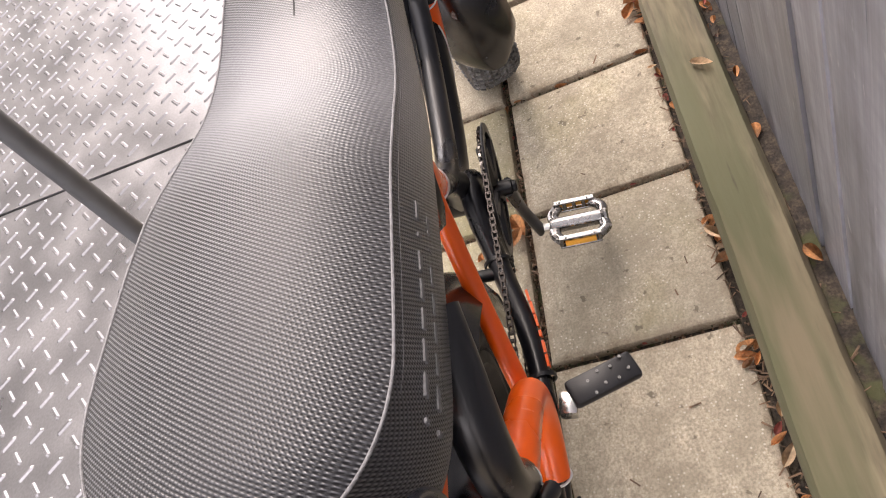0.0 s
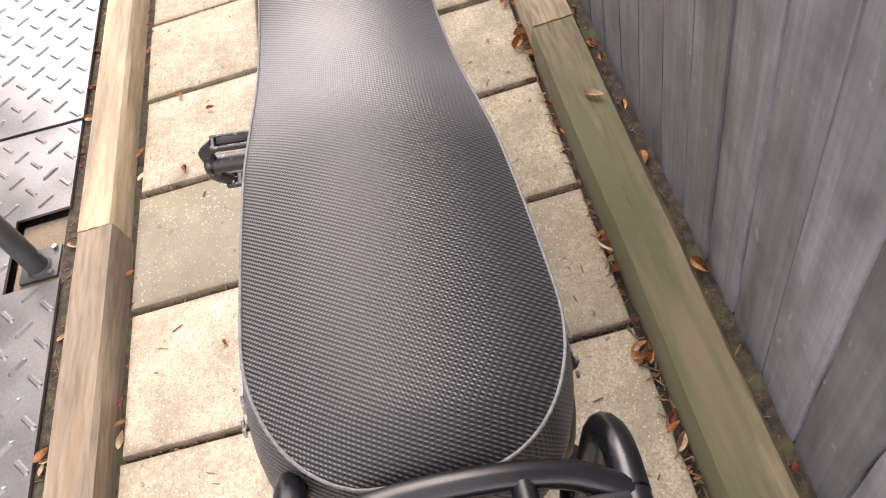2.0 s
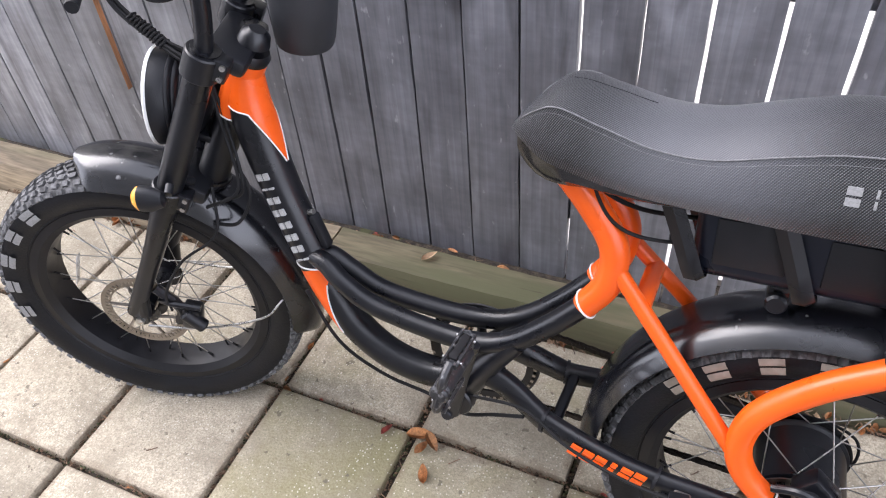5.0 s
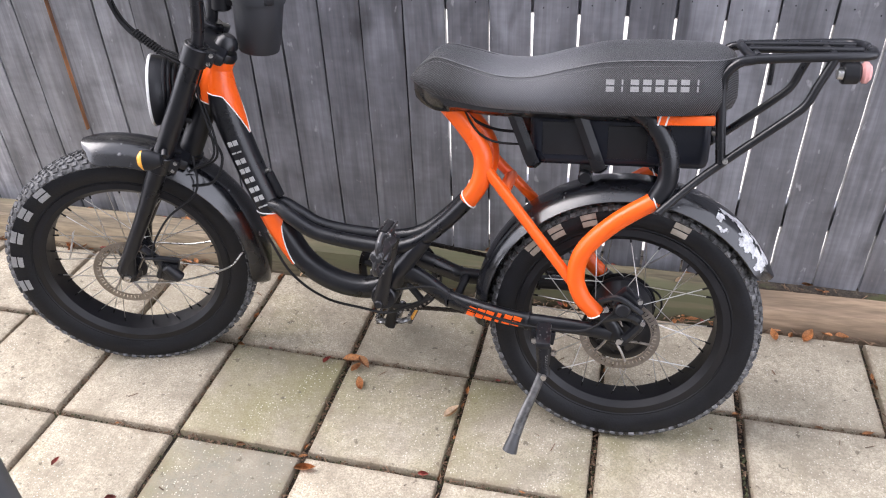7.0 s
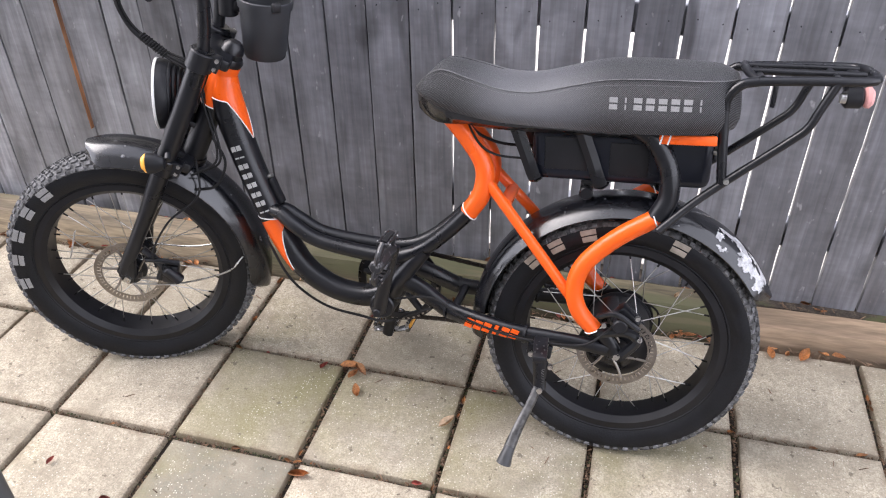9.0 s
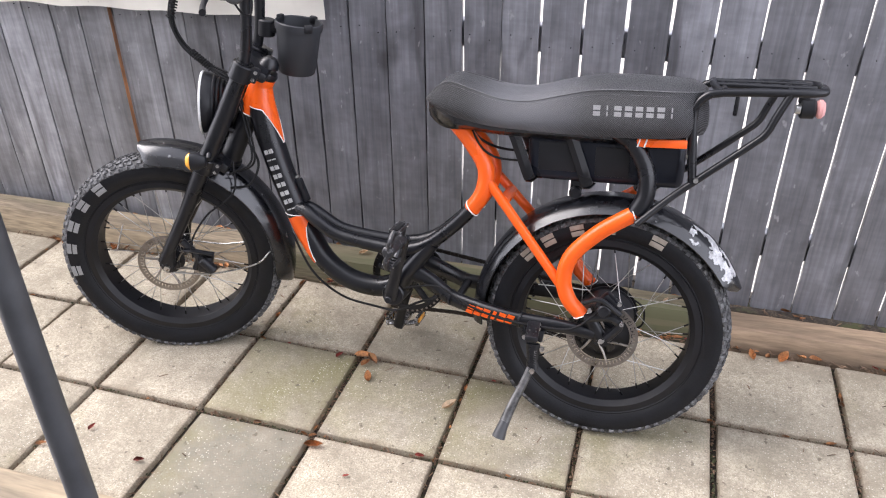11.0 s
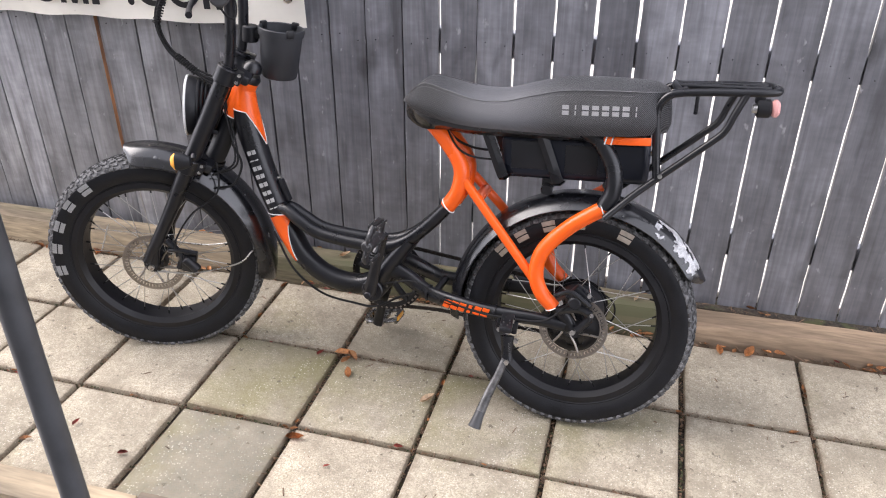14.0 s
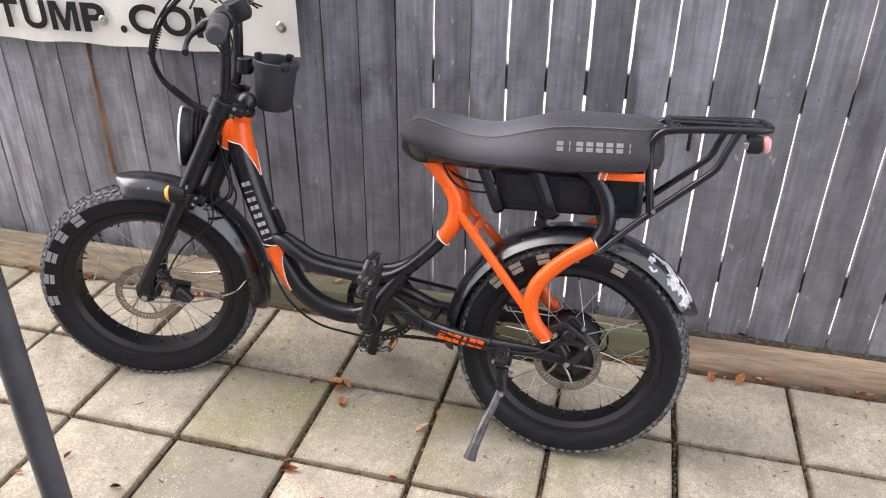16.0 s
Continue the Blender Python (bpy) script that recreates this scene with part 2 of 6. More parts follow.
def paver_material():
    """Cast concrete: sandy base, exposed specks, grey weathering and patches of moss; the slab's own colour sets how much."""
    m, n, lk, b = node_material("paver_concrete")
    geo, oi = n.new("ShaderNodeNewGeometry"), n.new("ShaderNodeObjectInfo")
    sep = n.new("ShaderNodeSeparateColor")
    lk(oi.outputs["Color"], sep.inputs[0])

    def noise_tex(scale, detail, rough=0.55):
        t = n.new("ShaderNodeTexNoise")
        t.inputs["Scale"].default_value, t.inputs["Detail"].default_value, t.inputs["Roughness"].default_value = scale, detail, rough
        lk(geo.outputs["Position"], t.inputs["Vector"])
        return t.outputs["Fac"]

    def span(v, a, b_, c=0.0, d=1.0):
        r = n.new("ShaderNodeMapRange")
        for k, x in enumerate((a, b_, c, d)):
            r.inputs[k + 1].default_value = x
        lk(v, r.inputs[0])
        return r.outputs[0]

    def blend(fac, a, b_):
        x = n.new("ShaderNodeMix")
        x.data_type = "RGBA"
        lk(fac, x.inputs[0])
        for sock, v in ((6, a), (7, b_)):
            if isinstance(v, tuple):
                x.inputs[sock].default_value = (*v, 1)
            else:
                lk(v, x.inputs[sock])
        return x.outputs[2]

    def times(u, v):
        x = n.new("ShaderNodeMath")
        x.operation = "MULTIPLY"
        lk(u, x.inputs[0])
        lk(v, x.inputs[1])
        return x.outputs[0]

    col = blend(span(noise_tex(9, 7, 0.65), 0.36, 0.66), (0.36, 0.315, 0.24), (0.645, 0.572, 0.445))
    col = blend(times(span(sep.outputs[1], 0, 1), span(noise_tex(12, 6), 0.3, 0.6, 0.65, 1.0)), col, (0.185, 0.18, 0.145))
    col = blend(span(noise_tex(240, 8, 0.7), 0.43, 0.66, 0.0, 0.85), col, (0.24, 0.205, 0.155))
    col = blend(span(noise_tex(60, 8, 0.75), 0.44, 0.70, 0.0, 0.8), col, (0.27, 0.235, 0.18))
    sub = n.new("ShaderNodeMath")
    sub.operation = "MULTIPLY_ADD"
    lk(sep.outputs[0], sub.inputs[0])
    sub.inputs[1].default_value = 0.33
    lk(noise_tex(4.2, 6, 0.6), sub.inputs[2])
    col = blend(span(sub.outputs[0], 0.62, 0.90, 0.0, 0.75), col, (0.205, 0.19, 0.085))
    col = blend(span(noise_tex(42, 4), 0.65, 0.69, 0.0, 0.75), col, (0.13, 0.11, 0.085))
    # pale grains of the aggregate, ground bare here and there
    stones = n.new("ShaderNodeTexVoronoi")
    stones.inputs["Scale"].default_value = 190
    lk(geo.outputs["Position"], stones.inputs["Vector"])
    pick = n.new("ShaderNodeSeparateColor")
    lk(stones.outputs["Color"], pick.inputs[0])
    bare = times(span(stones.outputs["Distance"], 0.36, 0.24), span(pick.outputs[0], 0.70, 0.78))
    col = blend(times(bare, span(noise_tex(5, 4), 0.40, 0.60, 0.25, 0.8)), col, (0.66, 0.62, 0.53))
    # earth worked into the border of each slab, in an uneven band
    oc, ab, sx = n.new("ShaderNodeTexCoord"), n.new("ShaderNodeVectorMath"), n.new("ShaderNodeSeparateXYZ")
    ab.operation = "ABSOLUTE"
    lk(oc.outputs["Object"], ab.inputs[0])
    lk(ab.outputs[0], sx.inputs[0])
    mx, ma = n.new("ShaderNodeMath"), n.new("ShaderNodeMath")
    mx.operation, ma.operation = "MAXIMUM", "MULTIPLY_ADD"
    lk(sx.outputs["X"], mx.inputs[0])
    lk(sx.outputs["Y"], mx.inputs[1])
    lk(noise_tex(22, 5, 0.65), ma.inputs[0])
    ma.inputs[1].default_value = 0.05
    lk(mx.outputs[0], ma.inputs[2])
    col = blend(span(ma.outputs[0], 0.158, 0.180, 0.0, 0.7), col, (0.17, 0.125, 0.085))
    lk(col, b.inputs["Base Color"])
    b.inputs["Roughness"].default_value = 0.92
    b.inputs["Specular IOR Level"].default_value = 0.25
    bu = n.new("ShaderNodeBump")
    bu.inputs["Strength"].default_value, bu.inputs["Distance"].default_value = 1.0, 0.003
    lk(noise_tex(170, 6, 0.7), bu.inputs["Height"])
    lk(bu.outputs[0], b.inputs["Normal"])
    return m


def weave_material():
    """Black vinyl pressed with a fine basket weave, paler on the crests, with a sheen painted across the dip."""
    m, n, lk, b = node_material("woven_vinyl")
    co = n.new("ShaderNodeTexCoord")
    sep = n.new("ShaderNodeSeparateXYZ")
    lk(co.outputs["Object"], sep.inputs[0])

    def wave(sx, sy, sz):
        d = n.new("ShaderNodeVectorMath")
        d.operation = "DOT_PRODUCT"
        lk(co.outputs["Object"], d.inputs[0])
        d.inputs[1].default_value = (sx, sy, sz)
        s = n.new("ShaderNodeMath")
        s.operation = "SINE"
        lk(d.outputs["Value"], s.inputs[0])
        return s.outputs[0]

    k = 2 * math.pi / 0.0025
    mu = n.new("ShaderNodeMath")
    mu.operation = "MULTIPLY"
    nick = n.new("ShaderNodeMath")
    nick.operation = "MULTIPLY_ADD"
    lk(wave(k * 0.5, k * 0.86, k * 0.86), nick.inputs[0])
    nick.inputs[1].default_value, nick.inputs[2].default_value = 0.42, 0.58
    lk(nick.outputs[0], mu.inputs[0])
    lk(wave(k * 0.86, -k * 0.5, -k * 0.5), mu.inputs[1])
    r = n.new("ShaderNodeMapRange")
    r.inputs[1].default_value, r.inputs[2].default_value = -0.2, 0.8
    lk(mu.outputs[0], r.inputs[0])
    noi = n.new("ShaderNodeTexNoise")
    noi.inputs["Scale"].default_value, noi.inputs["Detail"].default_value = 9, 5
    lk(co.outputs["Object"], noi.inputs["Vector"])
    c = n.new("ShaderNodeMix")
    c.data_type = "RGBA"
    c.inputs[6].default_value, c.inputs[7].default_value = (0.003, 0.003, 0.004, 1), (0.056, 0.058, 0.066, 1)
    lk(r.outputs[0], c.inputs[0])
    # band across the dip: smoother and glossier, its sky sheen also painted as paler colour
    fore, aft, worn_sheen = n.new("ShaderNodeMapRange"), n.new("ShaderNodeMapRange"), n.new("ShaderNodeMath")
    worn_sheen.operation = "MULTIPLY"
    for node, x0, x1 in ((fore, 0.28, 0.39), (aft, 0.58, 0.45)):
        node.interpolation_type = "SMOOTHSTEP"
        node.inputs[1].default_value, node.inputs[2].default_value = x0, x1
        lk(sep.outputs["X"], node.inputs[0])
    lk(fore.outputs[0], worn_sheen.inputs[0])
    lk(aft.outputs[0], worn_sheen.inputs[1])
    # pale grey mixed in as the painted sheen
    sheen_tint = n.new("ShaderNodeMix")
    sheen_tint.data_type = "RGBA"
    sheen_tint.inputs[7].default_value = (0.12, 0.122, 0.135, 1)
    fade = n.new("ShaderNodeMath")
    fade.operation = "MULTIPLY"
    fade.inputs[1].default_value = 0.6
    lk(worn_sheen.outputs[0], fade.inputs[0])
    lk(fade.outputs[0], sheen_tint.inputs[0])
    lk(c.outputs[2], sheen_tint.inputs[6])
    lk(sheen_tint.outputs[2], b.inputs["Base Color"])
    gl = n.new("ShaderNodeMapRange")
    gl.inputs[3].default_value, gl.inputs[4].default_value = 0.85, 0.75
    lk(worn_sheen.outputs[0], gl.inputs[0])
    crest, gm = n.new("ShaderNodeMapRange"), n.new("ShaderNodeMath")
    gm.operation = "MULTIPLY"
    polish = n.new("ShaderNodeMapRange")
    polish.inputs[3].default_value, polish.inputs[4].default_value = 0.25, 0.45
    lk(worn_sheen.outputs[0], polish.inputs[0])
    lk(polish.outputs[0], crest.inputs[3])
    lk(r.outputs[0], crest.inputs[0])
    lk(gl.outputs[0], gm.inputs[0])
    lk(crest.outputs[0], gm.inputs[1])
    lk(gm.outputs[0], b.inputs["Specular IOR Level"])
    rr = n.new("ShaderNodeMapRange")
    rr.inputs[1].default_value, rr.inputs[2].default_value, rr.inputs[3].default_value, rr.inputs[4].default_value = 0.3, 0.7, 0.33, 0.41
    lk(noi.outputs["Fac"], rr.inputs[0])
    lk(rr.outputs[0], b.inputs["Roughness"])
    bu = n.new("ShaderNodeBump")
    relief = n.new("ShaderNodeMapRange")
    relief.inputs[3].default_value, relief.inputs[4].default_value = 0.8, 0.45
    lk(worn_sheen.outputs[0], relief.inputs[0])
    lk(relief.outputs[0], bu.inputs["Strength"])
    bu.inputs["Distance"].default_value = 0.0006
    lk(mu.outputs[0], bu.inputs["Height"])
    lk(bu.outputs[0], b.inputs["Normal"])
    b.inputs["IOR"].default_value = 1.6
    b.inputs["Coat Weight"].default_value, b.inputs["Coat Roughness"].default_value, b.inputs["Coat IOR"].default_value = 0.15, 0.36, 1.5
    b.inputs["Sheen Weight"].default_value, b.inputs["Sheen Roughness"].default_value = 0.1, 0.5
    return m


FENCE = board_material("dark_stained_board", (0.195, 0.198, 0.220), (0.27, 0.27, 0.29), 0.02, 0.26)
# middle boards: the same surface with a darker base
FENCE_MID = board_material("darker_middle_board", (0.130, 0.132, 0.148), (0.19, 0.19, 0.205), 0.0, 0.22)
# left boards: pale scuffs, and the extra light they catch put into the base
WEATHERED_LIT = board_material("scuffed_lit_board", (0.235, 0.237, 0.256), (0.42, 0.417, 0.43), 0.07, 0.36)
CONCRETE = paver_material()
WEAVE = weave_material()
BROWNWOOD = material("brown_timber", (0.27, 0.195, 0.13), 0.85, vary=0.5, scale=14, fine=0.25, bump=0.5, bump_scale=120, stretch=(0.12, 1, 1), spots=[((0.36, 0.28, 0.19), 0.55, 0.7, 6.0)])
BROWNPINE = material("brown_pine", (0.21, 0.165, 0.12), 0.8, vary=0.35, scale=14, fine=0.25, bump=0.5, bump_scale=120, stretch=(0.12, 1, 1), spots=[((0.25, 0.16, 0.09), 0.6, 0.75, 8.0)])
FENDER = material("scuffed_fender_plastic", (0.007, 0.0075, 0.010), 0.22, spec=0.8, vary=0.25, scale=8, bump=0.05, bump_scale=300, spots=[((0.2, 0.2, 0.2), 0.68, 0.76, 60.0)])
BATTERY = material("battery_case", (0.009, 0.011, 0.018), 0.3, spec=0.3, vary=0.2, scale=12, bump=0.03)
CUPMAT = material("matt_cup_plastic", (0.028, 0.030, 0.035), 0.55, vary=0.15, scale=20, bump=0.1, bump_scale=500)
SPOKE = material("stainless_spoke", (0.5, 0.49, 0.47), 0.35, metal=1.0, vary=0.1, scale=40)
CHAIN = material("oily_chain_steel", (0.045, 0.04, 0.037), 0.4, metal=0.9, vary=0.3, scale=200)
PIPING = material("grey_piping", (0.15, 0.15, 0.155), 0.6, vary=0.3, scale=300, bump=0.4, bump_scale=900)
GREYINK = material("worn_white_print", (0.29, 0.29, 0.29), 0.6, vary=0.18, scale=400, bump=0.3, bump_scale=900)
CLEAR = material("clear_reflector", (0.6, 0.58, 0.55), 0.25, vary=0.1, scale=60)
LENS = material("headlight_lens", (0.09, 0.092, 0.1), 0.08, vary=0.1, scale=20)
PALELEAF = material("pale_leaf", (0.55, 0.40, 0.26), 0.75, vary=0.3, scale=60, fine=0.2, bump=0.4, per_piece=0.25)
REDLEAF = material("red_leaf", (0.28, 0.06, 0.045), 0.7, vary=0.4, scale=60, fine=0.2, bump=0.4, per_piece=0.3)
BLOCKER = material("grey_blocker_paint", (0.22, 0.22, 0.21), 0.7, vary=0.08, scale=3, bump=0.2)
LITTER = material("twig_brown", (0.15, 0.095, 0.06), 0.9, vary=0.75, scale=40, bump=0.2)
MOSSMAT = material("dull_moss", (0.055, 0.06, 0.028), 0.95, vary=0.6, scale=50, bump=0.4)


RIMBLACK = material("black_anodised_rim", (0.006, 0.006, 0.008), 0.45, vary=0.3, scale=20, bump=0.05, bump_scale=300, spec=0.4)
SCUFF_GLARE = material("scuffed_highlight_plastic", (0.50, 0.50, 0.51), 0.35, vary=0.45, scale=60, fine=0.3, bump=0.5, bump_scale=300)
RAW = material("bare_split_wood", (0.26, 0.115, 0.05), 0.8, vary=0.7, scale=30, fine=0.3, bump=0.6, bump_scale=150, stretch=(1, 1, 0.15))


# ---- building helpers ----
def mesh_of(name, bm, mat, smooth=True):
    bmesh.ops.recalc_face_normals(bm, faces=bm.faces)
    me = bpy.data.meshes.new(name)
    bm.to_mesh(me)
    bm.free()
    me.materials.append(mat)
    if smooth:
        me.polygons.foreach_set("use_smooth", [True] * len(me.polygons))
        me.set_sharp_from_angle(angle=radians(38))
    return me


def part(name, bm, mat, parent=None, label="", smooth=True):
    ob = new(name, mesh_of(name, bm, mat, smooth))
    ob.parent = parent
    if label:
        ob["label"] = label
    return ob


def thing(name, at, label, category, group="", kind=""):
    ob = new(name)
    ob.matrix_basis = at
    return tagged(ob, label, category, group, kind)


def box(sx, sy, sz, at=None, bevel=0.0, bm=None, segs=2):
    bm = bm or bmesh.new()
    r = bmesh.ops.create_cube(bm, size=1)
    bmesh.ops.scale(bm, vec=(sx, sy, sz), verts=r["verts"])
    if bevel:
        es = list({e for v in r["verts"] for e in v.link_edges})
        made = bmesh.ops.bevel(bm, geom=es, offset=bevel, segments=segs, affect="EDGES", profile=0.5)
        vs = list({v for f in made["faces"] for v in f.verts} | {v for v in r["verts"] if v.is_valid})
    else:
        vs = r["verts"]
    if at is not None:
        bmesh.ops.transform(bm, matrix=at, verts=vs)
    return bm


def smooth_path(pts, res=8):
    """Points on a Catmull-Rom curve through pts."""
    p = [Vector(q) for q in pts]
    if len(p) < 3:
        return p
    p = [2 * p[0] - p[1]] + p + [2 * p[-1] - p[-2]]
    out = []
    for i in range(1, len(p) - 2):
        a, b, c, d = p[i - 1:i + 3]
        for k in range(res):
            t = k / res
            out.append(0.5 * (2 * b + (c - a) * t + (2 * a - 5 * b + 4 * c - d) * t * t + (3 * b - a - 3 * c + d) * t ** 3))
    return out + [p[-2]]


def sweep(pts, r, seg=14, res=8, bm=None, ry=None, cap=True, closed=False):
    """A tube along pts; r is one radius or one for each end point; ry flattens it sideways."""
    bm = bm or bmesh.new()
    p = smooth_path(pts, res)
    n = len(p)
    tang = [(p[min(i + 1, n - 1)] - p[max(i - 1, 0)]).normalized() for i in range(n)]
    ref = Vector((0, 1, 0)) if abs(tang[0].y) < 0.9 else Vector((1, 0, 0))
    rings = []
    for i in range(n):
        t = tang[i]
        side = (ref - t * ref.dot(t)).normalized()
        ref = side
        up = t.cross(side)
        f = i / (n - 1)
        if isinstance(r, (int, float)):
            rr = r
        else:
            k = f * (len(r) - 1)
            a = min(int(k), len(r) - 2)
            rr = r[a] + (r[a + 1] - r[a]) * (k - a)
        sy = ry if ry else 1.0
        rings.append([bm.verts.new(p[i] + side * math.cos(q) * rr * sy + up * math.sin(q) * rr)
                      for q in (2 * math.pi * j / seg for j in range(seg))])
    for i in range(n - 1):
        for j in range(seg):
            bm.faces.new((rings[i][j], rings[i][(j + 1) % seg], rings[i + 1][(j + 1) % seg], rings[i + 1][j]))
    if cap:
        bm.faces.new(rings[0][::-1])
        bm.faces.new(rings[-1])
    return bm


def lathe(profile, seg=64, a0=0.0, a1=2 * math.pi, bm=None, closed=False, at=None):
    """Turns a profile of (radius, along y) about the y axis; angle 0 is +x, a quarter turn is +z."""
    bm = bm or bmesh.new()
    full = abs(a1 - a0 - 2 * math.pi) < 1e-6
    count = seg if full else seg + 1
    rings = []
    for i in range(count):
        a = a0 + (a1 - a0) * i / seg
        ring = [bm.verts.new((rr * math.cos(a), y, rr * math.sin(a))) for rr, y in profile]
        rings.append(ring)
    m = len(profile)
    for i in range(seg):
        x, y = rings[i], rings[(i + 1) % count]
        for j in range(m if closed else m - 1):
            k = (j + 1) % m
            bm.faces.new((x[j], x[k], y[k], y[j]))
    if closed and not full:
        bm.faces.new(rings[0])
        bm.faces.new(rings[-1][::-1])
    if at is not None:
        bmesh.ops.transform(bm, matrix=at, verts=[v for ring in rings for v in ring])
    return bm


def disc(r, y0, y1, seg=32, at=None, bm=None):
    return lathe([(0.0005, y0), (r, y0), (r, y1), (0.0005, y1)], seg, bm=bm, at=at)


def between(a, b):
    """A pose whose y axis runs from a to b, at a."""
    a, b = Vector(a), Vector(b)
    return Matrix.Translation(a) @ (b - a).to_track_quat("Y", "Z").to_matrix().to_4x4()


def rod(a, b, r, seg=12, bm=None, bevel=0.0):
    ln = (Vector(b) - Vector(a)).length
    e = min(bevel, r * 0.5)
    return lathe([(0.0005, 0), (r - e, 0), (r, e), (r, ln - e), (r - e, ln), (0.0005, ln)], seg, bm=bm, at=between(a, b))


# ---- ground ----
P, GAP = 0.307, 0.013
bm = bmesh.new()
bmesh.ops.create_grid(bm, x_segments=2, y_segments=2, size=400)
bmesh.ops.translate(bm, vec=(0, 0, -0.02), verts=bm.verts)
tagged(part("ground", bm, SOIL, None, smooth=False), "dark soil under and between the paving", "ground", kind="structure")
bm = box(60, 60, 0.02, pose(0, 30.6, -0.006))
tagged(part("ground_behind_fence", bm, FAR_GROUND, None, smooth=False), "pale gravel ground beyond the fence", "ground", kind="structure")

# invented wall out of view, sized to cut sky light and reflections from -y
wall = part("wall_house", box(7.2, 0.2, 6.5, pose(-1.0, -3.4, 3.2)), BLOCKER, None, smooth=False)
tagged(wall, "plain unseen wall added behind the ramp to block sky light", "wall", kind="structure")

# ---- fence ----
fence = thing("fence", pose(0, 0.43, 0), "tall fence of dark grey stained vertical wooden boards", "fence")
GAPS = [-2.42, -2.315, -2.21, -2.105, -2.0, -1.89, -1.78, -1.67, -1.56, -1.45, -1.345, -1.242, -1.14, -1.036, -0.915, -0.786, -0.674, -0.568, -0.462, -0.358, -0.262, -0.155, -0.047,
        0.061, 0.166, 0.27, 0.371, 0.478, 0.581, 0.686, 0.79, 0.897, 1.007, 1.117, 1.225, 1.333, 1.44, 1.55, 1.66, 1.77, 1.88, 1.99, 2.1, 2.21, 2.32]


def board_mesh(w, seed):
    """A sawn board with a slightly cupped, rough face and a ragged foot."""
    bm = bmesh.new()
    nx, nz, h = 4, 54, 1.80
    grid = []
    for k, y in ((0, -0.009), (1, 0.009)):
        rows = []
        for j in range(nz + 1):
            z = 0.045 + h * j / nz
            row = []
            for i in range(nx + 1):
                x = w * (i / nx - 0.5)
                q = Vector((x * 20 + seed * 7, z * 1.6, seed))
                dz = 0.012 * noise.noise(Vector((x * 40, seed * 3, 0))) if j == 0 else 0
                row.append(bm.verts.new((x + 0.0014 * noise.noise(Vector((z * 3, seed, i // 2))) + 0.0016 * noise.noise(Vector((z * 14, seed * 3.3, i // 3 * 5))), y + 0.0022 * noise.noise(q) + 0.02 * (x / w) ** 2 * 0.1, z + dz)))
            rows.append(row)
        grid.append(rows)
    fr, bk = grid
    for j in range(nz):
        for i in range(nx):
            bm.faces.new((fr[j][i], fr[j][i + 1], fr[j + 1][i + 1], fr[j + 1][i]))
            bm.faces.new((bk[j][i], bk[j + 1][i], bk[j + 1][i + 1], bk[j][i + 1]))
        bm.faces.new((fr[j][0], fr[j + 1][0], bk[j + 1][0], bk[j][0]))
        bm.faces.new((fr[j][nx], bk[j][nx], bk[j + 1][nx], fr[j + 1][nx]))
    for i in range(nx):
        bm.faces.new((fr[0][i], bk[0][i], bk[0][i + 1], fr[0][i + 1]))
        bm.faces.new((fr[nz][i], fr[nz][i + 1], bk[nz][i + 1], bk[nz][i]))
    return bm


for i in range(len(GAPS) - 1):
    l, r = GAPS[i], GAPS[i + 1]
    slit = random.uniform(0.005, 0.0085) if l > 0.1 else random.uniform(0.0035, 0.0055)
    if i == 14:
        l += 0.004
    bd = part("board", board_mesh(r - l - slit, i), WEATHERED_LIT if r < -0.52 else FENCE_MID if r < 0.1 else FENCE, fence)
    bd.matrix_basis = pose((l + r) / 2, 0.012 + random.uniform(-0.002, 0.002), random.uniform(-0.012, 0.012), 0, random.uniform(-0.15, 0.15), random.uniform(-0.6, 0.6))
for g in GAPS:
    if g < 0.1 and abs(g + 0.915) > 0.01:
        part("batten", box(0.045, 0.012, 1.8, pose(g, 0.029, 0.93), 0.001, segs=1), FENCE, fence, smooth=False)
for z in (0.25, 0.765, 1.55):
    part("rail", box(4.8, 0.04, 0.07, pose(-0.05, 0.045, z), 0.004), FENCE, fence, smooth=False)
part("raw_edge", box(0.0032, 0.014, 1.45, pose(-0.9165, -0.003, 1.07, 0, 0.1, 0), 0.001, segs=1), RAW, fence, "bare orange-brown split edge", smooth=False)
bm = bmesh.new()
for l, r in zip(GAPS, GAPS[1:]):
    for z in (0.765, 1.55):
        for q in (0.25, 0.75):
            disc(0.0014, 0.0, 0.003, 8, pose(l + (r - l) * q + random.uniform(-0.006, 0.006), -0.0005, z + random.uniform(-0.015, 0.015)), bm)
tagged(part("nail_head", bm, INK, fence), kind="stuff")


